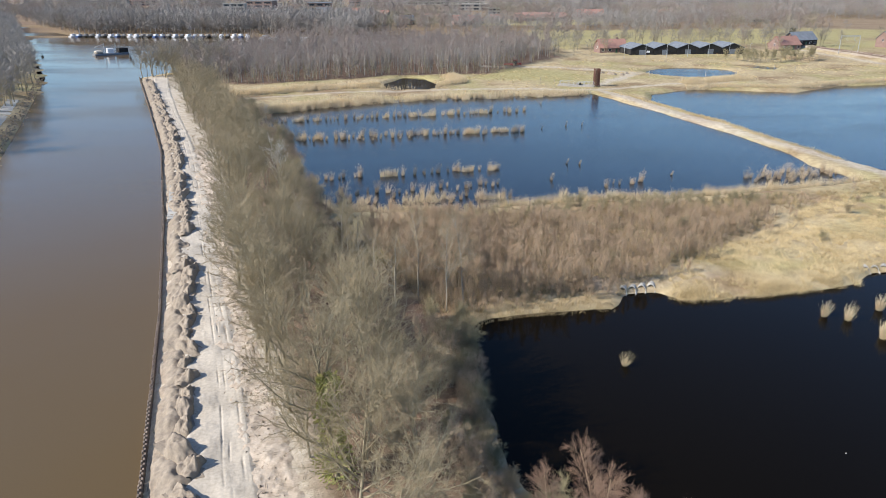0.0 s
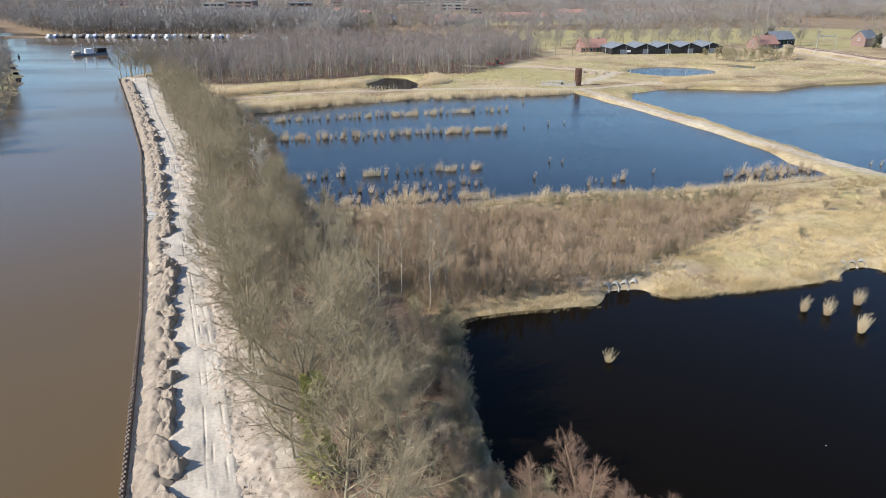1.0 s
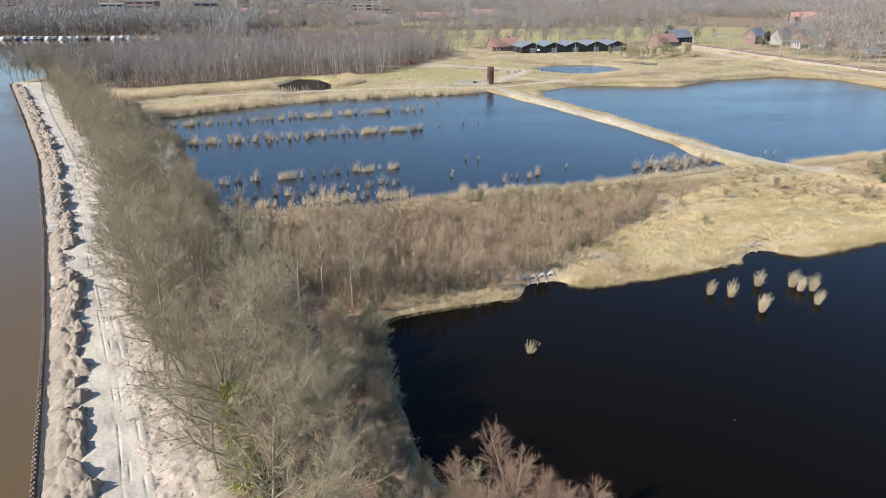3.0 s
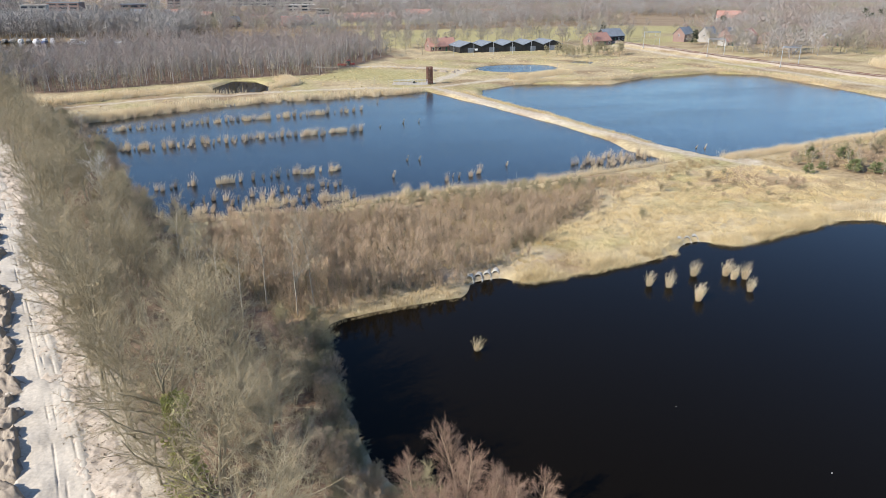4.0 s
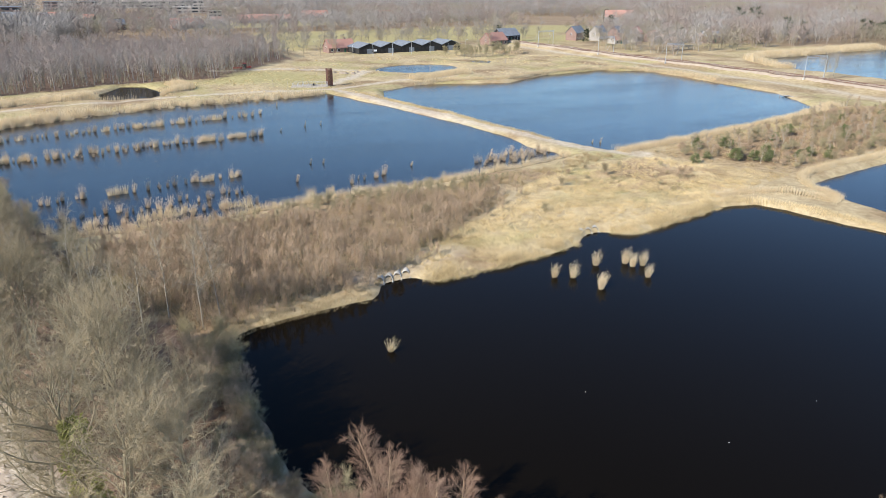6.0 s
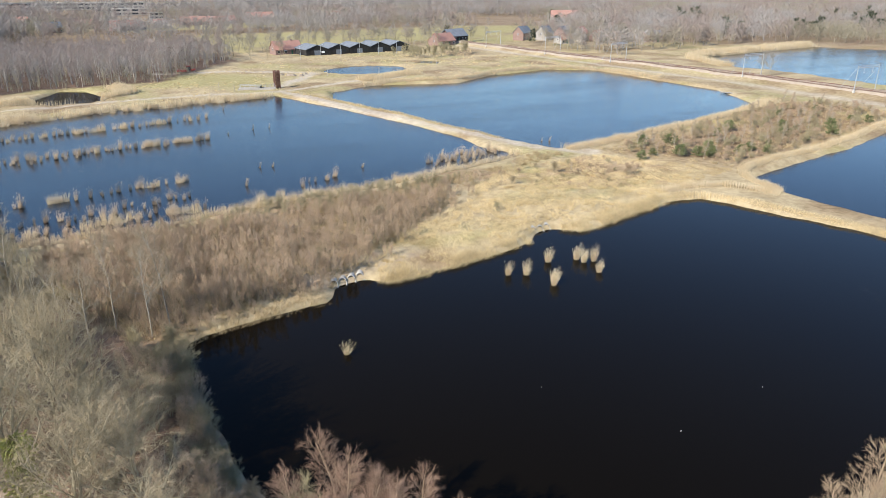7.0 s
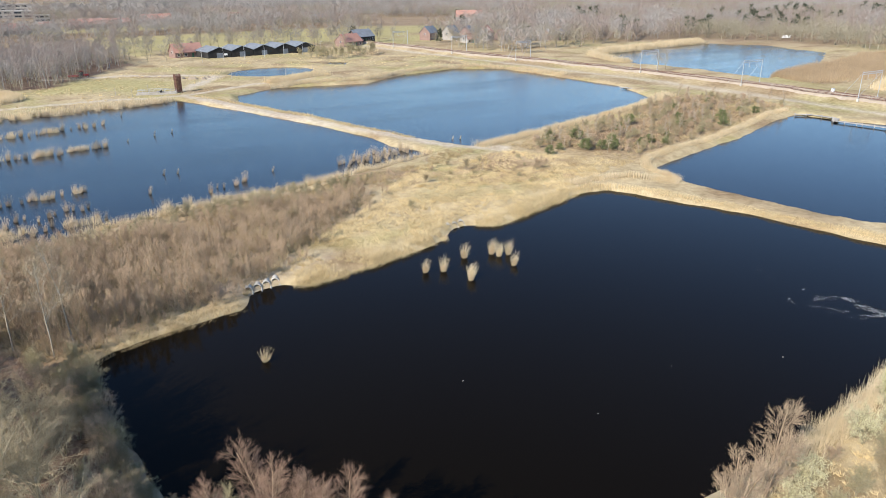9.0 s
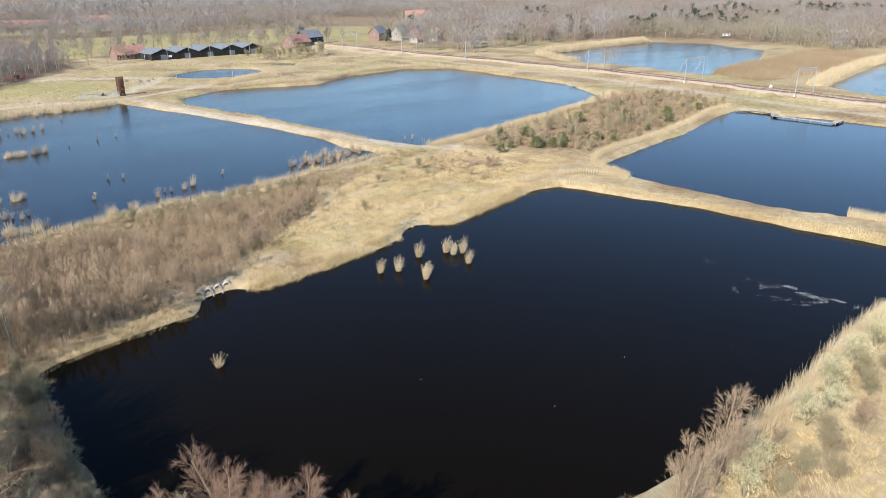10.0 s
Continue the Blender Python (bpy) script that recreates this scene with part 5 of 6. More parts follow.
tagged(new("brash", mesh_np("brash", *joined(pv), SPOIL)), "broken twigs and clods strewn over the churned verge", "debris", kind="stuff")

# ---- culverts ----
def ring_pipe(r0, r1, length, top_cut):
    """A thick concrete pipe along -y, its mouth cut on a slant."""
    bm = bmesh.new()
    n = 20
    rings = []
    for r, back in ((r1, 0), (r0, 0), (r0, 1), (r1, 1)):
        rings.append([bm.verts.new((math.cos(a) * r, length if back else -top_cut * (1 - math.sin(a)), math.sin(a) * r)) for a in np.linspace(0, 2 * math.pi, n, endpoint=False)])
    for k in range(4):
        p, q = rings[k], rings[(k + 1) % 4]
        for i in range(n):
            bm.faces.new((p[i], p[(i + 1) % n], q[(i + 1) % n], q[i]))
    bmesh.ops.recalc_face_normals(bm, faces=bm.faces[:])
    return bm


def culvert(x, y, rz, label):
    ob = tagged(empty("culvert", x, y - 0.05, 0.18, rz), label, "culvert", "culvert outlets")
    part("pipe", (ring_pipe(0.45, 0.53, 1.5, 0.24), CONCRETE), ob)
    # black sleeve and end plate: the pipe's deep inner shade put into the colour
    part("lining", (ring_pipe(0.41, 0.445, 1.4, 0.225), BLACKWOOD), ob, "black sleeve standing in for the shade inside the pipe")
    part("apron", (block((-0.42, -1.1, -0.75, 0.42, -0.26, -0.46), bevel=0.05), BLACKWOOD), ob, "dark apron below the pipe mouth")
    part("cheek", (block((0.48, -1.0, -0.8, 0.64, 0.1, -0.05), bevel=0.06), CONCRETE), ob)
    part("backing", (block((-0.45, 1.2, -0.45, 0.45, 1.3, 0.45)), BLACKWOOD), ob)
    return ob


for i in range(4):
    t = i / 3
    culvert(22.3 + 3.8 * t, 78.7 + 0.9 * t, -18, "white concrete culvert pipe opening into the pond")
    culvert(54.9 + 4.1 * t, 85.1 + 0.7 * t, -22, "white concrete culvert pipe opening into the pond")

gf = np.random.default_rng(47)
pv = []
for (ax, ay), (bx, by), n, wide in (((82.5, 29.0), (82.2, 37.0), 420, 0.9), ((82.3, 37.0), (79.0, 39.5), 90, 0.8), ((82.2, 31.0), (78.0, 35.0), 240, 0.7), ((78.0, 35.0), (76.0, 41.5), 60, 0.6), ((79.5, 39.0), (82.0, 48.5), 50, 0.8)):
    t = gf.random(n) ** 1.3
    x = ax + (bx - ax) * t + gf.normal(0, wide * 0.5, n) + 0.6 * np.sin(t * 7)
    y = ay + (by - ay) * t + gf.normal(0, wide * 0.5, n)
    ok = (edge_distance(POND_A, x, y) < -0.4) & (vnoise(x, y, 0.9, 12) > 0.45)
    for px, py in zip(x[ok], y[ok]):
        w, a = 0.008 + 0.018 * gf.random() ** 2, 2.2 + gf.normal(0, 0.5)
        u = np.array([math.cos(a), math.sin(a), 0]) * w * (1.5 + 2.5 * gf.random())
        c = np.array([px, py, 0.015])
        pv.append(tubes([(c - u, c, w * 0.2, w), (c, c + u, w, w * 0.15)], 4))
tagged(new("foam", mesh_np("foam", *joined(pv), WHITE)), "white foam flecks drifting in threads from the inlet", "foam", kind="stuff")
for x, y in ((33, 47), (45, 52), (52, 38), (61, 45), (40, 36), (56, 58), (63, 33), (29, 30))[::2]:
    tagged(new("float", mesh_np("float", *tubes([((x, y, -0.02), (x + 0.02, y, 0.05), 0.045, 0.02)], 6), WHITE)), "small white fleck floating on the dark pond", "float", "flecks on the pond")
inlet = tagged(empty("inlet_weir", 85.5, 25.2, 0, -20), "pale concrete inlet sill in the near bank", "weir")
part("sill", (block((-1.6, -1.2, -0.6, 1.6, 1.0, 0.75), bevel=0.06), CONCRETE), inlet)
part("cheek", (block((-1.9, -2.4, -0.6, -1.62, 1.3, 1.2), bevel=0.04), CONCRETE), inlet)
part("cheek", (block((1.62, -2.4, -0.6, 1.9, 1.3, 1.2), bevel=0.04), CONCRETE), inlet)


# ---- buildings ----
def gable(w, d, h, rise, over=0.4, thick=0.18):
    """A pitched roof, ridge along x, with thickness and overhang."""
    bm = bmesh.new()
    a, b = w / 2 + over, d / 2 + over
    drop = rise * over / (d / 2)
    prof = [(-b, h - drop), (0, h + rise), (b, h - drop), (b, h - drop + thick), (0, h + rise + thick), (-b, h - drop + thick)]
    ends = [[bm.verts.new((x, y, z)) for y, z in prof] for x in (-a, a)]
    for i in range(6):
        j = (i + 1) % 6
        bm.faces.new((ends[0][i], ends[0][j], ends[1][j], ends[1][i]))
    bm.faces.new((ends[0][0], ends[0][5], ends[0][4], ends[0][1])), bm.faces.new((ends[0][1], ends[0][4], ends[0][3], ends[0][2]))
    bm.faces.new((ends[1][0], ends[1][1], ends[1][4], ends[1][5])), bm.faces.new((ends[1][1], ends[1][2], ends[1][3], ends[1][4]))
    bmesh.ops.recalc_face_normals(bm, faces=bm.faces[:])
    return bm


def gabled_walls(w, d, h, rise):
    bm = bmesh.new()
    prof = [(-d / 2, -0.5), (d / 2, -0.5), (d / 2, h), (0, h + rise), (-d / 2, h)]
    ends = [[bm.verts.new((x, y, z)) for y, z in prof] for x in (-w / 2, w / 2)]
    bm.faces.new(ends[0][::-1]), bm.faces.new(ends[1])
    for i in range(5):
        j = (i + 1) % 5
        bm.faces.new((ends[0][i], ends[0][j], ends[1][j], ends[1][i]))
    bmesh.ops.recalc_face_normals(bm, faces=bm.faces[:])
    return bm


def house(x, y, rz, w, d, h, rise, walls, roof, label, name="house", chimney=True, group="far houses"):
    ob = tagged(empty(name, x, y, float(ground_height(x, y)), rz), label, name.replace("_", " "), group)
    part("wall", (gabled_walls(w, d, h, rise), walls), ob)
    part("roof", (gable(w, d, h, rise), roof), ob)
    if chimney:
        part("chimney", (block((w * 0.2, -0.35, h + rise * 0.5, w * 0.2 + 0.7, 0.35, h + rise + 0.9), bevel=0.03), BRICK), ob)
    n = max(2, int(w / 3.2))
    for i in range(n):
        c = -w / 2 + w * (i + 0.5) / n
        if i == n // 2:
            part("door", (block((c - 0.5, -d / 2 - 0.05, 0, c + 0.5, -d / 2 + 0.03, 2.1), bevel=0.01), PAINT_GREEN), ob)
            continue
        wnd = part("window", (block((c - 0.75, -d / 2 - 0.06, 0.8, c + 0.75, -d / 2 + 0.02, 2.2), bevel=0.01), WHITE), ob)
        part("pane", (block((c - 0.65, -d / 2 - 0.075, 0.9, c + 0.65, -d / 2 - 0.06, 2.1)), GLASS), wnd)
    for s in (-1, 1):
        wnd = part("window", (block((s * (w / 2 + 0.03) - 0.05, -0.6, h * 0.7, s * (w / 2 + 0.03) + 0.05, 0.6, h * 0.7 + 1.2), bevel=0.01), WHITE), ob)
        part("pane", (block((s * (w / 2 + 0.09) - 0.02, -0.5, h * 0.7 + 0.1, s * (w / 2 + 0.09) + 0.02, 0.5, h * 0.7 + 1.1)), GLASS), wnd)
    return ob


house(91, 391, 8, 15, 9, 2.8, 4.0, BRICK, TILE, "low brick farmhouse with a red tiled roof")
house(192, 405, 20, 14, 10, 3.0, 4.2, BRICK, TILE, "brick farmhouse with a red tiled roof")
house(205, 415, 20, 16, 10, 3.2, 4.0, BLACKWOOD, DARKROOF, "dark boarded farm shed with grey roof", "shed", False)
barn = tagged(empty("barn", 128, 384, 0.7, 8), "long black boarded barn with five dark gabled roofs", "barn")
for i in range(5):
    c = -26 + i * 12.6
    for nm, bmsh, mt in (("wall", gabled_walls(16, 12.4, 3.2, 2.2), BLACKWOOD), ("roof", gable(16, 12.6, 3.2, 2.2, 0.3), DARKROOF)):
        ob = part(nm, (bmsh, mt), barn)
        ob.matrix_basis = pose(c, 0, 0, 0, 0, 90)
    part("door", (block((c - 1.6, -8.1, 0, c + 1.6, -8.02, 2.6), bevel=0.01), DARKROOF), barn)
    part("window", (block((c + 2.4, -8.1, 1.2, c + 4.2, -8.02, 2.2), bevel=0.01), WHITE if i == 0 else GLASS), barn)
far_houses = [(18, 656, 10, 18, 10, 3, 5, TILE), (30, 662, 40, 12, 9, 3, 4.5, TILE), (88, 724, 5, 34, 14, 3.2, 4.5, TILE), (110, 730, 10, 24, 12, 3.2, 4, TILE), (160, 800, 5, 30, 12, 3, 5, TILE), (429, 617, -30, 26, 14, 5, 6, TILE),
              (260, 421, 30, 12, 8, 5, 4, DARKROOF), (272, 412, 30, 11, 8, 5, 4, DARKROOF), (284, 408, 30, 11, 8, 5, 4, DARKROOF), (290, 398, 30, 12, 9, 5, 4, TILE), (300, 390, 20, 10, 8, 3, 4, TILE), (268, 384, 10, 10, 7, 3, 3, TILE),
              (-102, 759, 20, 14, 9, 6, 4, DARKROOF), (-60, 740, -20, 12, 9, 5, 4, TILE), (-32, 647, 30, 12, 9, 4, 4, DARKROOF), (-90, 780, 0, 14, 10, 5, 5, TILE), (-130, 800, 10, 16, 10, 5, 5, DARKROOF), (-10, 690, -10, 12, 9, 4, 4, TILE),
              (330, 372, 0, 14, 8, 4, 3, DARKROOF), (52, 720, 0, 10, 8, 3, 3, TILE), (230, 760, 0, 16, 10, 4, 5, TILE), (300, 700, 20, 14, 9, 4, 4, DARKROOF)]
for k, (x, y, rz, w, d, h, rise, roof) in enumerate(far_houses):
    house(x, y, rz, w, d, h, rise, (BRICK, PLANKS)[k % 2], roof, "far brick house with a %s roof among bare trees" % ("red tiled" if roof is TILE else "dark slate"))


def long_building(x, y, rz, w, d, h, walls, floors, label):
    ob = tagged(empty("building", x, y, float(ground_height(x, y)), rz), label, "building", "town buildings")
    part("wall", (block((-w / 2, -d / 2, -0.5, w / 2, d / 2, h), bevel=0.1), PLANKS if walls is WHITE else walls), ob)
    part("roof", (block((-w / 2 - 0.3, -d / 2 - 0.3, h, w / 2 + 0.3, d / 2 + 0.3, h + 0.5), bevel=0.1), PLANKS if walls is WHITE else DARKROOF), ob)
    n = max(3, int(w / 9))
    for fl in range(floors):
        for i in range(n):
            c, z = -w / 2 + w * (i + 0.5) / n, h * (fl + 0.35) / floors
            part("window", (block((c - w / n * 0.36, -d / 2 - 0.12, z, c + w / n * 0.36, -d / 2 - 0.02, z + h / floors * 0.45)), GLASS), ob)
    return ob


for x, y, rz, w, d, h, mt, fl, lb in ((-217.5, 768, 5, 22, 14, 15, WHITE, 4, "white flat-roofed town building"), (-212.5, 860, -5, 32, 20, 15, BRICK, 4, "dark brick town block beyond trees"), (-185, 786, 0, 60, 24, 8, WHITE, 2, "long white factory hall"),
                                      (-145, 865, 8, 28, 18, 13, BRICK, 3, "red brick town block"), (-87, 667, 15, 12, 9, 11, WHITE, 4, "small white apartment block"), (-4, 1250, 0, 150, 40, 10, WHITE, 2, "long pale hall near the horizon"),
                                      (-480, 1200, 0, 80, 30, 12, BRICK, 3, "brick town block near the horizon"), (30, 1000, 0, 60, 24, 8, WHITE, 2, "pale hall by a sports ground"), (-516, 1130, 10, 60, 24, 10, WHITE, 3, "pale industrial hall near the horizon"),
                                      (-110, 1150, 0, 70, 30, 12, BRICK, 3, "brick town block near the horizon"), (-353, 1095, 0, 55, 24, 10, WHITE, 3, "white town block near the horizon"), (60, 860, 0, 14, 10, 7, WHITE, 2, "small white plastered house")):
    long_building(x, y, rz, w, d, h, mt, fl, lb)

# ---- tower, weir and machines on the common ----
tower = tagged(empty("lookout_tower", 56, 258, 0.6, 10), "rust-red steel lattice lookout tower by the dike", "tower")
for sx in (-0.85, 0.85):
    for sy in (-0.85, 0.85):
        part("post", (block((sx - 0.1, sy - 0.1, -0.5, sx + 0.1, sy + 0.1, 6.3), bevel=0.01), RUST), tower)
for k in range(5):
    z = 0.35 + k * 1.25
    part("floor", (block((-0.95, -0.95, z, 0.95, 0.95, z + 0.12), bevel=0.01), RUST), tower)
    if k < 4:
        part("stair", (rods([((-0.7, -0.5, z), (0.7, -0.5, z + 1.25), 0.1, 0.1), ((-0.7, 0.3, z), (0.7, 0.3, z + 1.25), 0.1, 0.1)]), RUST), tower)
    for s in (-0.93, 0.93):
        for j in range(6):
            part("slat", (block((-0.8 + j * 0.32 - 0.07, s - 0.03, z, -0.8 + j * 0.32 + 0.07, s + 0.03, z + 0.95 if k == 4 else z + 1.2)), RUST), tower)
            part("slat", (block((s - 0.03, -0.8 + j * 0.32 - 0.07, z, s + 0.03, -0.8 + j * 0.32 + 0.07, z + 0.95 if k == 4 else z + 1.2)), RUST), tower)
weir = tagged(empty("weir", 50, 257, 0.6, -18), "grey concrete weir walls with a railing beside the tower", "weir")
for y0 in (-1.6, 1.6):
    part("wall", (block((-8, y0 - 0.2, -1, 5, y0 + 0.2, 0.7), bevel=0.04), PLANKS), weir)
    for k in range(8):
        part("post", (rods([((-7.5 + k * 1.75, y0, 0.7), (-7.5 + k * 1.75, y0, 1.7), 0.05, 0.05)]), STEEL), weir)
    part("rail", (rods([((-7.5, y0, 1.7), (4.8, y0, 1.7), 0.05, 0.05)]), STEEL), weir)
part("gate", (block((-0.2, -1.35, -1, 0.0, 1.35, 1.3), bevel=0.02), BLACKWOOD), weir)
part("deck", (block((-1.6, -1.35, 0.9, -0.6, 1.35, 1.02), bevel=0.02), PLANKS), weir)


def wheel(parent, x, y, r, w):
    a = part("wheel", (rods([((x - w / 2, y, r), (x + w / 2, y, r), r, r)], 14), RUBBER), parent)
    part("rim", (rods([((x - w / 2 - 0.02, y, r), (x + w / 2 + 0.02, y, r), r * 0.5, r * 0.5)], 10), STEEL), a)


tractor = tagged(empty("tractor", 33, 320, float(ground_height(33, 320)), 75), "red farm tractor parked on the common", "tractor")
part("hood", (block((-0.5, -2.2, 0.9, 0.5, -0.2, 1.7), bevel=0.12), PAINT_RED), tractor)
part("cab", (block((-0.75, -0.2, 1.0, 0.75, 1.4, 2.7), bevel=0.1), GLASS), tractor)
part("cab_roof", (block((-0.8, -0.3, 2.7, 0.8, 1.5, 2.85), bevel=0.05), PAINT_RED), tractor)
for s in (-0.95, 0.95):
    wheel(tractor, s, 0.9, 0.85, 0.45)
    wheel(tractor, s, -1.6, 0.55, 0.35)
trailer = tagged(empty("trailer", 29.5, 319, float(ground_height(29.5, 319)), 75), "red flat trailer behind the tractor", "trailer")
part("bed", (block((-1.1, -2, 0.9, 1.1, 2, 1.6), bevel=0.05), PAINT_RED), trailer)
for s in (-0.9, 0.9):
    wheel(trailer, s, 0.8, 0.45, 0.3)
for x, y, s in ((69, 291, 1.0), (73, 289, 0.8), (66, 294, 0.7), (76, 293, 0.6)):
    ob = tagged(new("earth_mound", mounds[int(x) % 5]), "small pale heap of earth on the common", "soil heap", "heaps on the common")
    ob.matrix_basis = pose(x, y, float(ground_height(x, y)), 0, 0, x * 40) @ Matrix.Diagonal((s, s, s, 1))
for k, (x, y) in enumerate(((104, 281), (124, 300), (140, 301), (40, 254), (47, 264), (36, 262), (82, 282), (148, 299))):
    post = tagged(empty("post", x, y, float(ground_height(x, y)), 0), "thin wooden post on the common", "post", "posts on the common")
    part("shaft", (rods([((0, 0, -0.3), (0.05, 0, 2.6), 0.09, 0.07)], 6), PLANKS), post)
for k in range(7):
    x, y = 90 + k * 11, 356 + k * 1.5
    lamp = tagged(empty("street_lamp", x, y, float(ground_height(x, y)), 0), "slim pale street lamp by the far road", "street lamp", "street lamps")
    part("pole", (rods([((0, 0, -0.3), (0, 0, 6.5), 0.1, 0.07)], 6), STEEL), lamp)
    part("arm", (rods([((0, 0, 6.4), (0.9, 0, 6.7), 0.06, 0.05)], 6), STEEL), lamp)
    part("head", (block((0.7, -0.12, 6.62, 1.3, 0.12, 6.78), bevel=0.03), STEEL), lamp)

# ---- railway ----
ribbon("rail_bed", RAIL, 10, 3.0, 9, lambda s, r: 0.35 * np.clip((4.4 - np.abs(s)) / 1.2, -1.5, 1) + 0 * r, BALLAST, "brown ballast bed of a double railway line")
for off in (-2.9, -1.45, 1.45, 2.9):
    q = along(RAIL, 6.0, off)
    segs = [((a[0], a[1], float(ground_height(a[0], a[1])) + 0.48), (b[0], b[1], float(ground_height(b[0], b[1])) + 0.48), 0.07, 0.07) for a, b in zip(q[:-1], q[1:])]
    tagged(new("rail", mesh_np("rail", *tubes(segs, 4), RUST)), "long rusty rail of the double line", "rail", kind="structure")
sleeper = [((x - math.sin(a) * 3.2, y + math.cos(a) * 3.2, float(ground_height(x, y)) + 0.38), (x + math.sin(a) * 3.2, y - math.cos(a) * 3.2, float(ground_height(x, y)) + 0.38), 0.12, 0.12) for x, y, a in along(RAIL, 1.2)]
tagged(new("sleepers", mesh_np("sleepers", *tubes(sleeper, 4), BALLAST)), "grey sleepers under the rails", "sleepers", kind="stuff")


def portal(x, y, rz):
    ob = tagged(empty("catenary_portal", x, y, float(ground_height(x, y)), rz), "pale steel catenary portal over the railway", "catenary portal", "catenary portals")
    for s in (-5.4, 5.4):
        part("mast", (rods([((s, 0, -0.5), (s, 0, 8.4), 0.14, 0.11)], 6), STEEL), ob)
        part("foot", (block((s - 0.3, -0.3, -0.6, s + 0.3, 0.3, 0.2), bevel=0.05), CONCRETE), ob)
    part("beam", (rods([((-5.4, 0, 7.6), (5.4, 0, 7.6), 0.12, 0.12), ((-5.4, 0, 8.2), (5.4, 0, 8.2), 0.1, 0.1)] + [((-5.4 + k * 1.8, 0, 7.6), (-4.5 + k * 1.8, 0, 8.2), 0.06, 0.06) for k in range(6)] + [((-4.5 + k * 1.8, 0, 8.2), (-3.6 + k * 1.8, 0, 7.6), 0.06, 0.06) for k in range(5)], 4), STEEL), ob)
    for s in (-2.2, 2.2):
        part("bracket", (rods([((s, 0, 7.6), (s, 0, 6.0), 0.08, 0.08), ((s, 0, 6.1), (s + 1.1, 0, 5.7), 0.06, 0.06)], 4), STEEL), ob)
    for s in (-5.4, 5.4):
        part("stay", (rods([((s, 0, 8.0), (s, 5.5, 0), 0.05, 0.05)], 4), STEEL), ob)
    return ob


for x, y, rz in ((231, 201, 3), (231.5, 154, 0), (230.4, 112, -2), (222, 272, 10), (215.5, 318, 9), (210, 372, 8), (230, 66, -2)):
    portal(x, y, rz)
for x, y in ((229.5, 126), (233, 128), (232, 97), (232.5, 94)):
    box = tagged(empty("relay_box", x + 6, y, float(ground_height(x + 6, y)), 3), "white steel trackside cabinet", "cabinet", "trackside cabinets")
    part("body", (block((-0.5, -0.4, -0.2, 0.5, 0.4, 1.3), bevel=0.03), WHITE), box)
    part("lid", (block((-0.56, -0.46, 1.3, 0.56, 0.46, 1.4), bevel=0.02), STEEL), box)


def jetty(points, label):
    ob = tagged(empty("jetty"), label, "jetty", "jetties")
    for (ax, ay), (bx, by) in zip(points[:-1], points[1:]):
        n = math.hypot(bx - ax, by - ay)
        a = math.degrees(math.atan2(by - ay, bx - ax))
        m = pose(ax, ay, 0.42, 0, 0, a)
        for k in range(int(n / 0.6)):
            pl = new("plank", plank_mesh)
            pl.parent = ob
            pl.matrix_basis = m @ pose(0.3 + k * 0.6, 0, 0)
        for k in range(int(n / 3) + 1):
            pt = part("pile", (rods([((0, -0.6, -1.5), (0, -0.6, 0.5), 0.1, 0.1)], 6), PLANKS), ob)
            pt.matrix_basis = m @ pose(k * 3, 0, 0)
    return ob


plank_mesh = bpy.data.meshes.new("plank")
bm = block((-0.28, -0.75, 0, 0.28, 0.75, 0.09), bevel=0.01)
bm.to_mesh(plank_mesh)
bm.free()
plank_mesh.materials.append(PLANKS)
jetty([(195.3, 181.7), (197.7, 169.6), (190.9, 164.5), (189.7, 157.0), (197.0, 155.9)], "weathered grey angling jetty in the far pond")
jetty([(194.8, 113.8), (198.1, 110.2), (198.1, 103.2), (194.0, 101.7), (195.2, 94.4), (195.9, 85.9), (202.8, 86.8)], "long pale angling jetty along the pond's shore")


# ---- boats ----
def boat(kind, hull_mat, cabin_mat, length, label):
    ob = tagged(empty("boat"), label, "boat", "boats in the marina")
    bm = bmesh.new()
    st = [(-length / 2, 1.2), (-length * 0.2, 1.5), (length * 0.2, 1.4), (length * 0.42, 0.7), (length / 2, 0.05)]
    rows = [[bm.verts.new((x, s * w * k, z)) for s, k, z in ((-1, 0.6, -0.35), (-1, 1, 0.9), (1, 1, 0.9), (1, 0.6, -0.35))] for x, w in st]
    for p, q in zip(rows[:-1], rows[1:]):
        for i in range(4):
            bm.faces.new((p[i], p[(i + 1) % 4], q[(i + 1) % 4], q[i]))
    bm.faces.new(rows[0]), bm.faces.new(rows[-1][::-1])
    bmesh.ops.recalc_face_normals(bm, faces=bm.faces[:])
    part("hull", (bm, hull_mat), ob)
    cab = part("cabin", (block((-length * 0.3, -1.0, 0.85, length * 0.18, 1.0, 2.2), bevel=0.15), cabin_mat), ob)
    part("window", (block((-length * 0.25, -1.03, 1.4, length * 0.12, 1.03, 1.85), bevel=0.02), GLASS), cab)
    if kind:
        part("mast", (rods([((0, 0, 2.1), (0, 0, 7), 0.08, 0.05)], 5), STEEL), ob)
    return ob


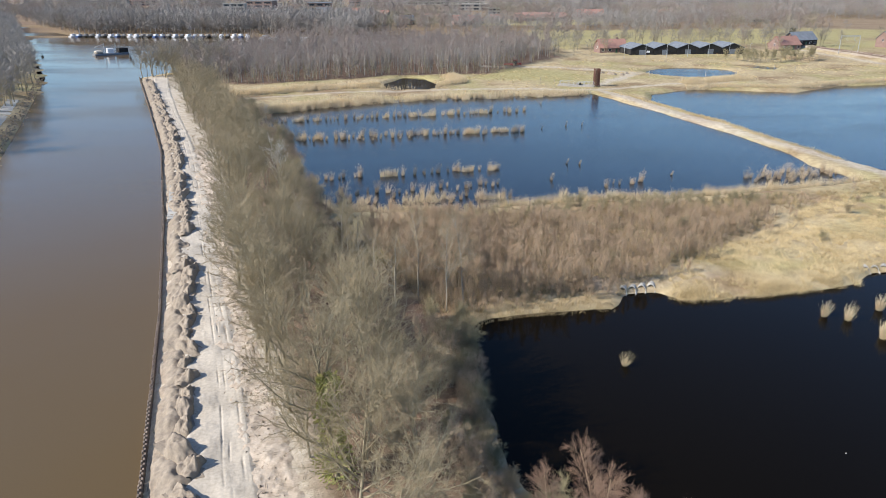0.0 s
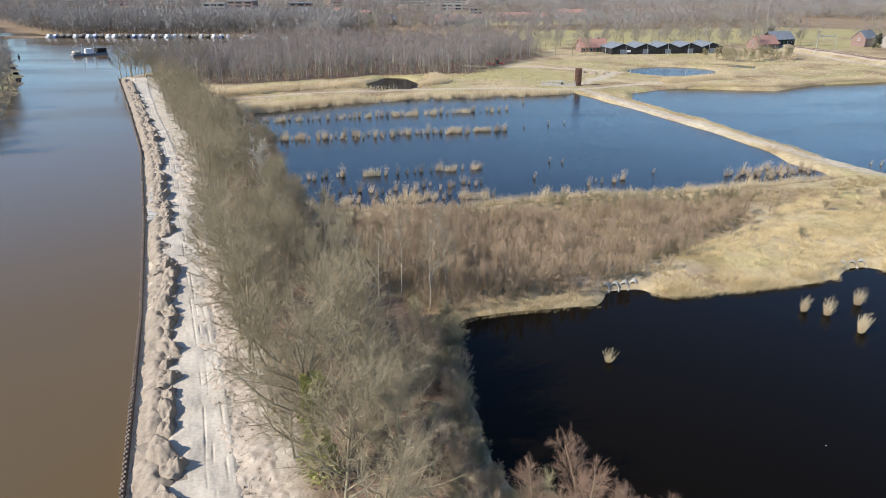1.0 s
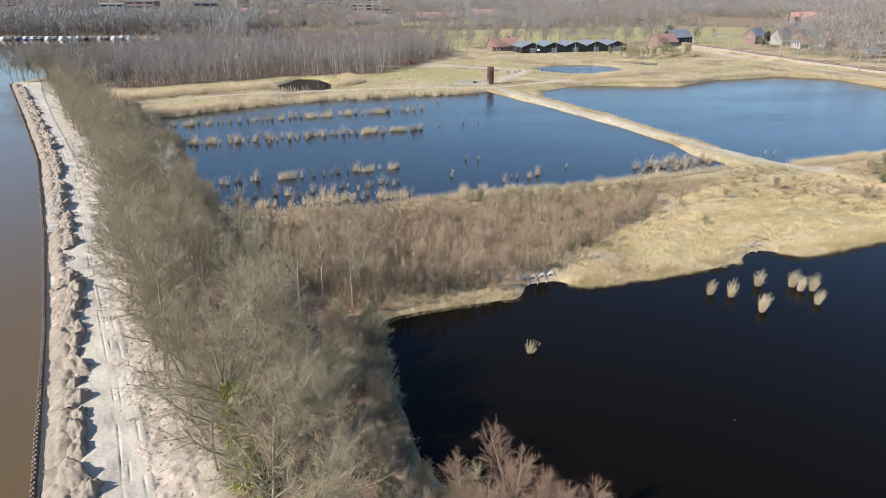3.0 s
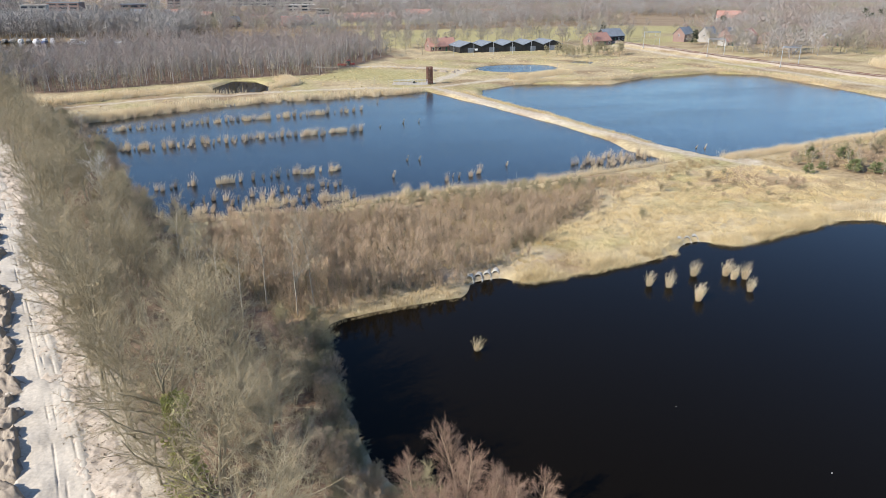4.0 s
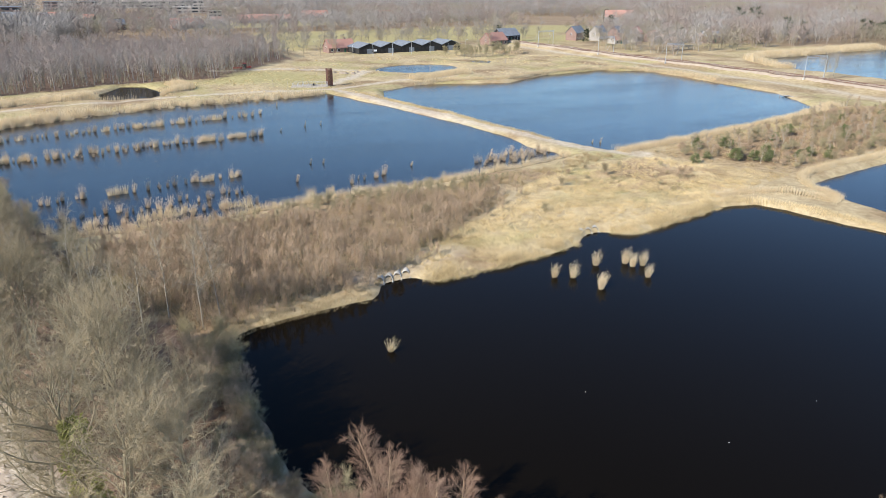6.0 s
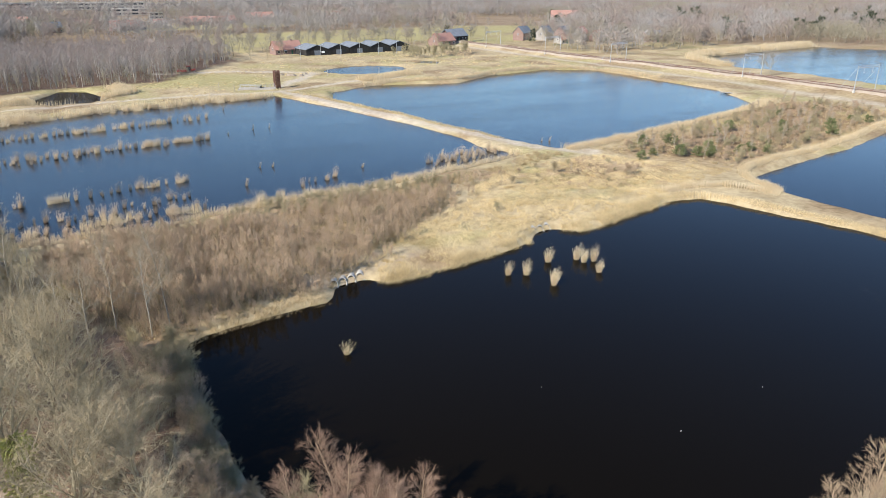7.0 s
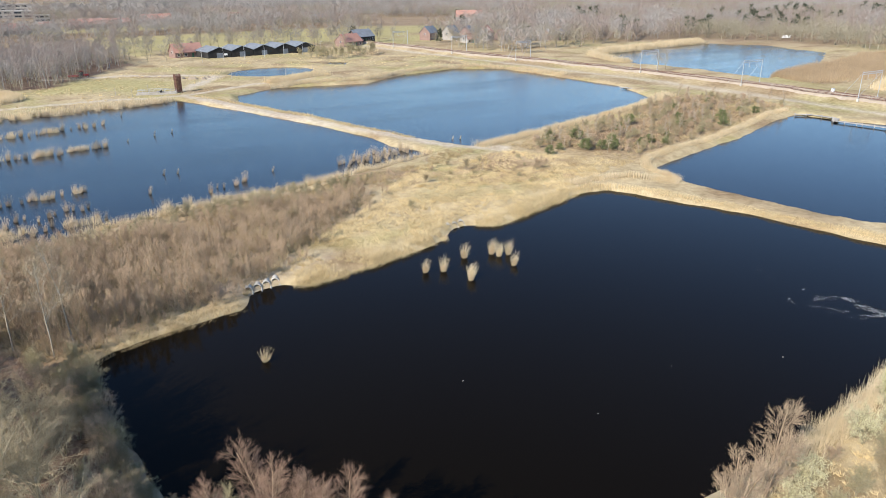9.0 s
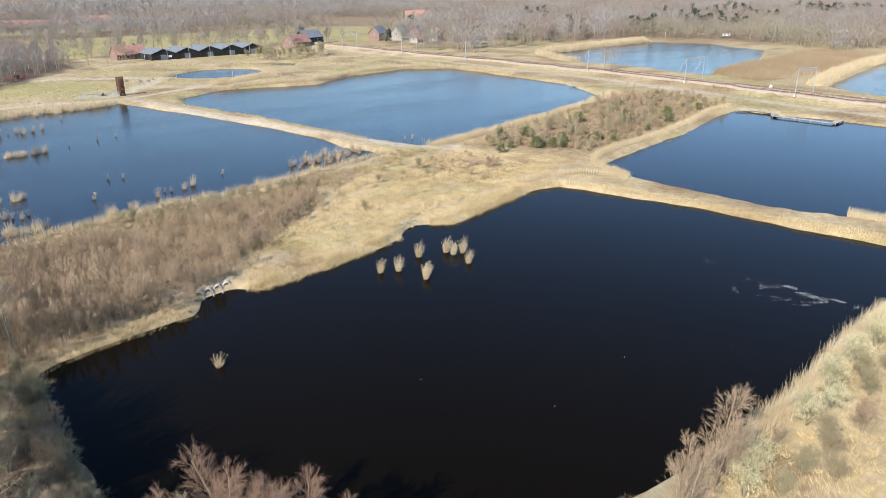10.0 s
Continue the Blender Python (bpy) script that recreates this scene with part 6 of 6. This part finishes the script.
fleet = [boat(0, WHITE, WHITE, 9, "white cabin cruiser moored in the marina"), boat(1, PAINT_BLUE, WHITE, 8, "blue-hulled yacht moored in the marina"), boat(0, BLACKWOOD, PLANKS, 11, "dark old cruiser moored in the marina")]
gb = np.random.default_rng(53)
used = set()
for x, y, a in along([(-262, 515), (-196, 512.5), (-134, 513)], 4.6):
    k = int(gb.integers(3)) if gb.random() > 0.3 else 0
    m = pose(x, y - 2, 0, 0, 0, 90 + gb.normal(0, 6))
    if k not in used:
        used.add(k)
        fleet[k].matrix_basis = m
    else:
        copy_thing(fleet[k], m)
for k in range(3):
    if k not in used:
        fleet[k].matrix_basis = pose(-128, 508 - 6 * k, 0, 0, 0, 80)
for x, y in ((-122, 500), (-112, 494), (-118, 486), (-104, 478)):
    copy_thing(fleet[0], pose(x, y, 0, 0, 0, 20))

dredger = tagged(empty("dredger", -177, 383, 0, 42), "grey dredging pontoon with crane posts and a spoil barge", "dredger")
part("hull", (block((-9, -2.6, -0.5, 8.5, 2.6, 1.0), bevel=0.2), DARKROOF), dredger)
part("deck", (block((-8.6, -2.3, 1.0, 8.2, 2.3, 1.12), bevel=0.02), PLANKS), dredger)
part("hopper", (block((3.5, -2.2, 1.1, 8.3, 2.2, 3.4), bevel=0.15), BLACKWOOD), dredger)
part("wheelhouse", (block((-2.0, -1.4, 1.1, 1.2, 1.4, 3.4), bevel=0.1), WHITE), dredger)
part("spoil", (block((-8.4, -2.0, 1.1, -4.2, 2.0, 2.6), bevel=0.6), SAND), dredger)
for x in (-3.2, 2.6):
    part("crane_post", (rods([((x, 0, 1.1), (x, 0, 6.2), 0.25, 0.2)], 8), STEEL), dredger)
part("boom", (rods([((-3.2, 0, 5.8), (-8.0, 0.6, 4.2), 0.15, 0.12)], 6), STEEL), dredger)
for x, y in ((-208, 372), (-158, 362)):
    buoy = tagged(empty("buoy", x, y, 0, 0), "small dark channel buoy in the canal", "buoy", "buoys")
    part("float", (rods([((0, 0, -0.3), (0, 0, 0.6), 0.7, 0.5)], 10), BLACKWOOD), buoy)
    part("top", (rods([((0, 0, 0.6), (0, 0, 1.8), 0.25, 0.1)], 8), BLACKWOOD), buoy)
digger = tagged(empty("excavator", -110, 298, float(ground_height(-110, 298)), 20), "yellow excavator half hidden by the bank's trees", "excavator")
van = tagged(empty("van", 466, 289, float(ground_height(466, 289)), 60), "white van on the far road", "van")
part("body", (block((-1, -2.6, 0.4, 1, 2.2, 2.3), bevel=0.2), WHITE), van)
part("window", (block((-1.01, 1.0, 1.4, 1.01, 2.0, 2.0), bevel=0.02), GLASS), van)
part("bonnet", (block((-1, 2.1, 0.4, 1, 3.0, 1.3), bevel=0.15), WHITE), van)
for s in (-0.85, 0.85):
    wheel(van, s, -1.7, 0.36, 0.25)
    wheel(van, s, 1.9, 0.36, 0.25)
YELLOW = surface("yellow_paint", (0.50, 0.33, 0.02), (0.62, 0.42, 0.04), 0.7, 5, rough=0.45)
part("cab", (block((-1.2, -1.5, 1.1, 1.2, 1.6, 2.9), bevel=0.15), YELLOW), digger)
for s in (-1.1, 1.1):
    part("track", (block((s - 0.3, -1.9, 0.0, s + 0.3, 1.9, 0.9), bevel=0.25), RUBBER), digger)
part("boom", (rods([((0, 1.4, 2.0), (0, 4.0, 4.6), 0.25, 0.2), ((0, 4.0, 4.6), (0, 6.2, 2.6), 0.2, 0.15)], 6), YELLOW), digger)
part("bucket", (block((-0.5, 5.8, 1.8, 0.5, 6.6, 2.7), bevel=0.15), RUST), digger)


def caravan(x, y, rz):
    ob = tagged(empty("caravan", x, y, float(ground_height(x, y)), rz), "white touring caravan parked behind the trees", "caravan", "caravans")
    body = part("body", (block((-1.1, -2.6, 0.45, 1.1, 2.6, 2.6), bevel=0.25), WHITE), ob)
    for s in (-1.11, 1.11):
        part("window", (block((s - 0.02, -1.6, 1.4, s + 0.02, 1.2, 2.0), bevel=0.01), GLASS), body)
        wheel(ob, s * 0.85, 0.2, 0.34, 0.22)
    part("drawbar", (rods([((0, 2.6, 0.55), (0, 3.8, 0.5), 0.06, 0.05)], 5), STEEL), ob)


gc = np.random.default_rng(59)
for k in range(14):
    caravan(-98 + (k % 5) * 4.2 + gc.normal(0, 0.6), 440 + (k // 5) * 11 + gc.normal(0, 1.2), 70 + gc.normal(0, 12))
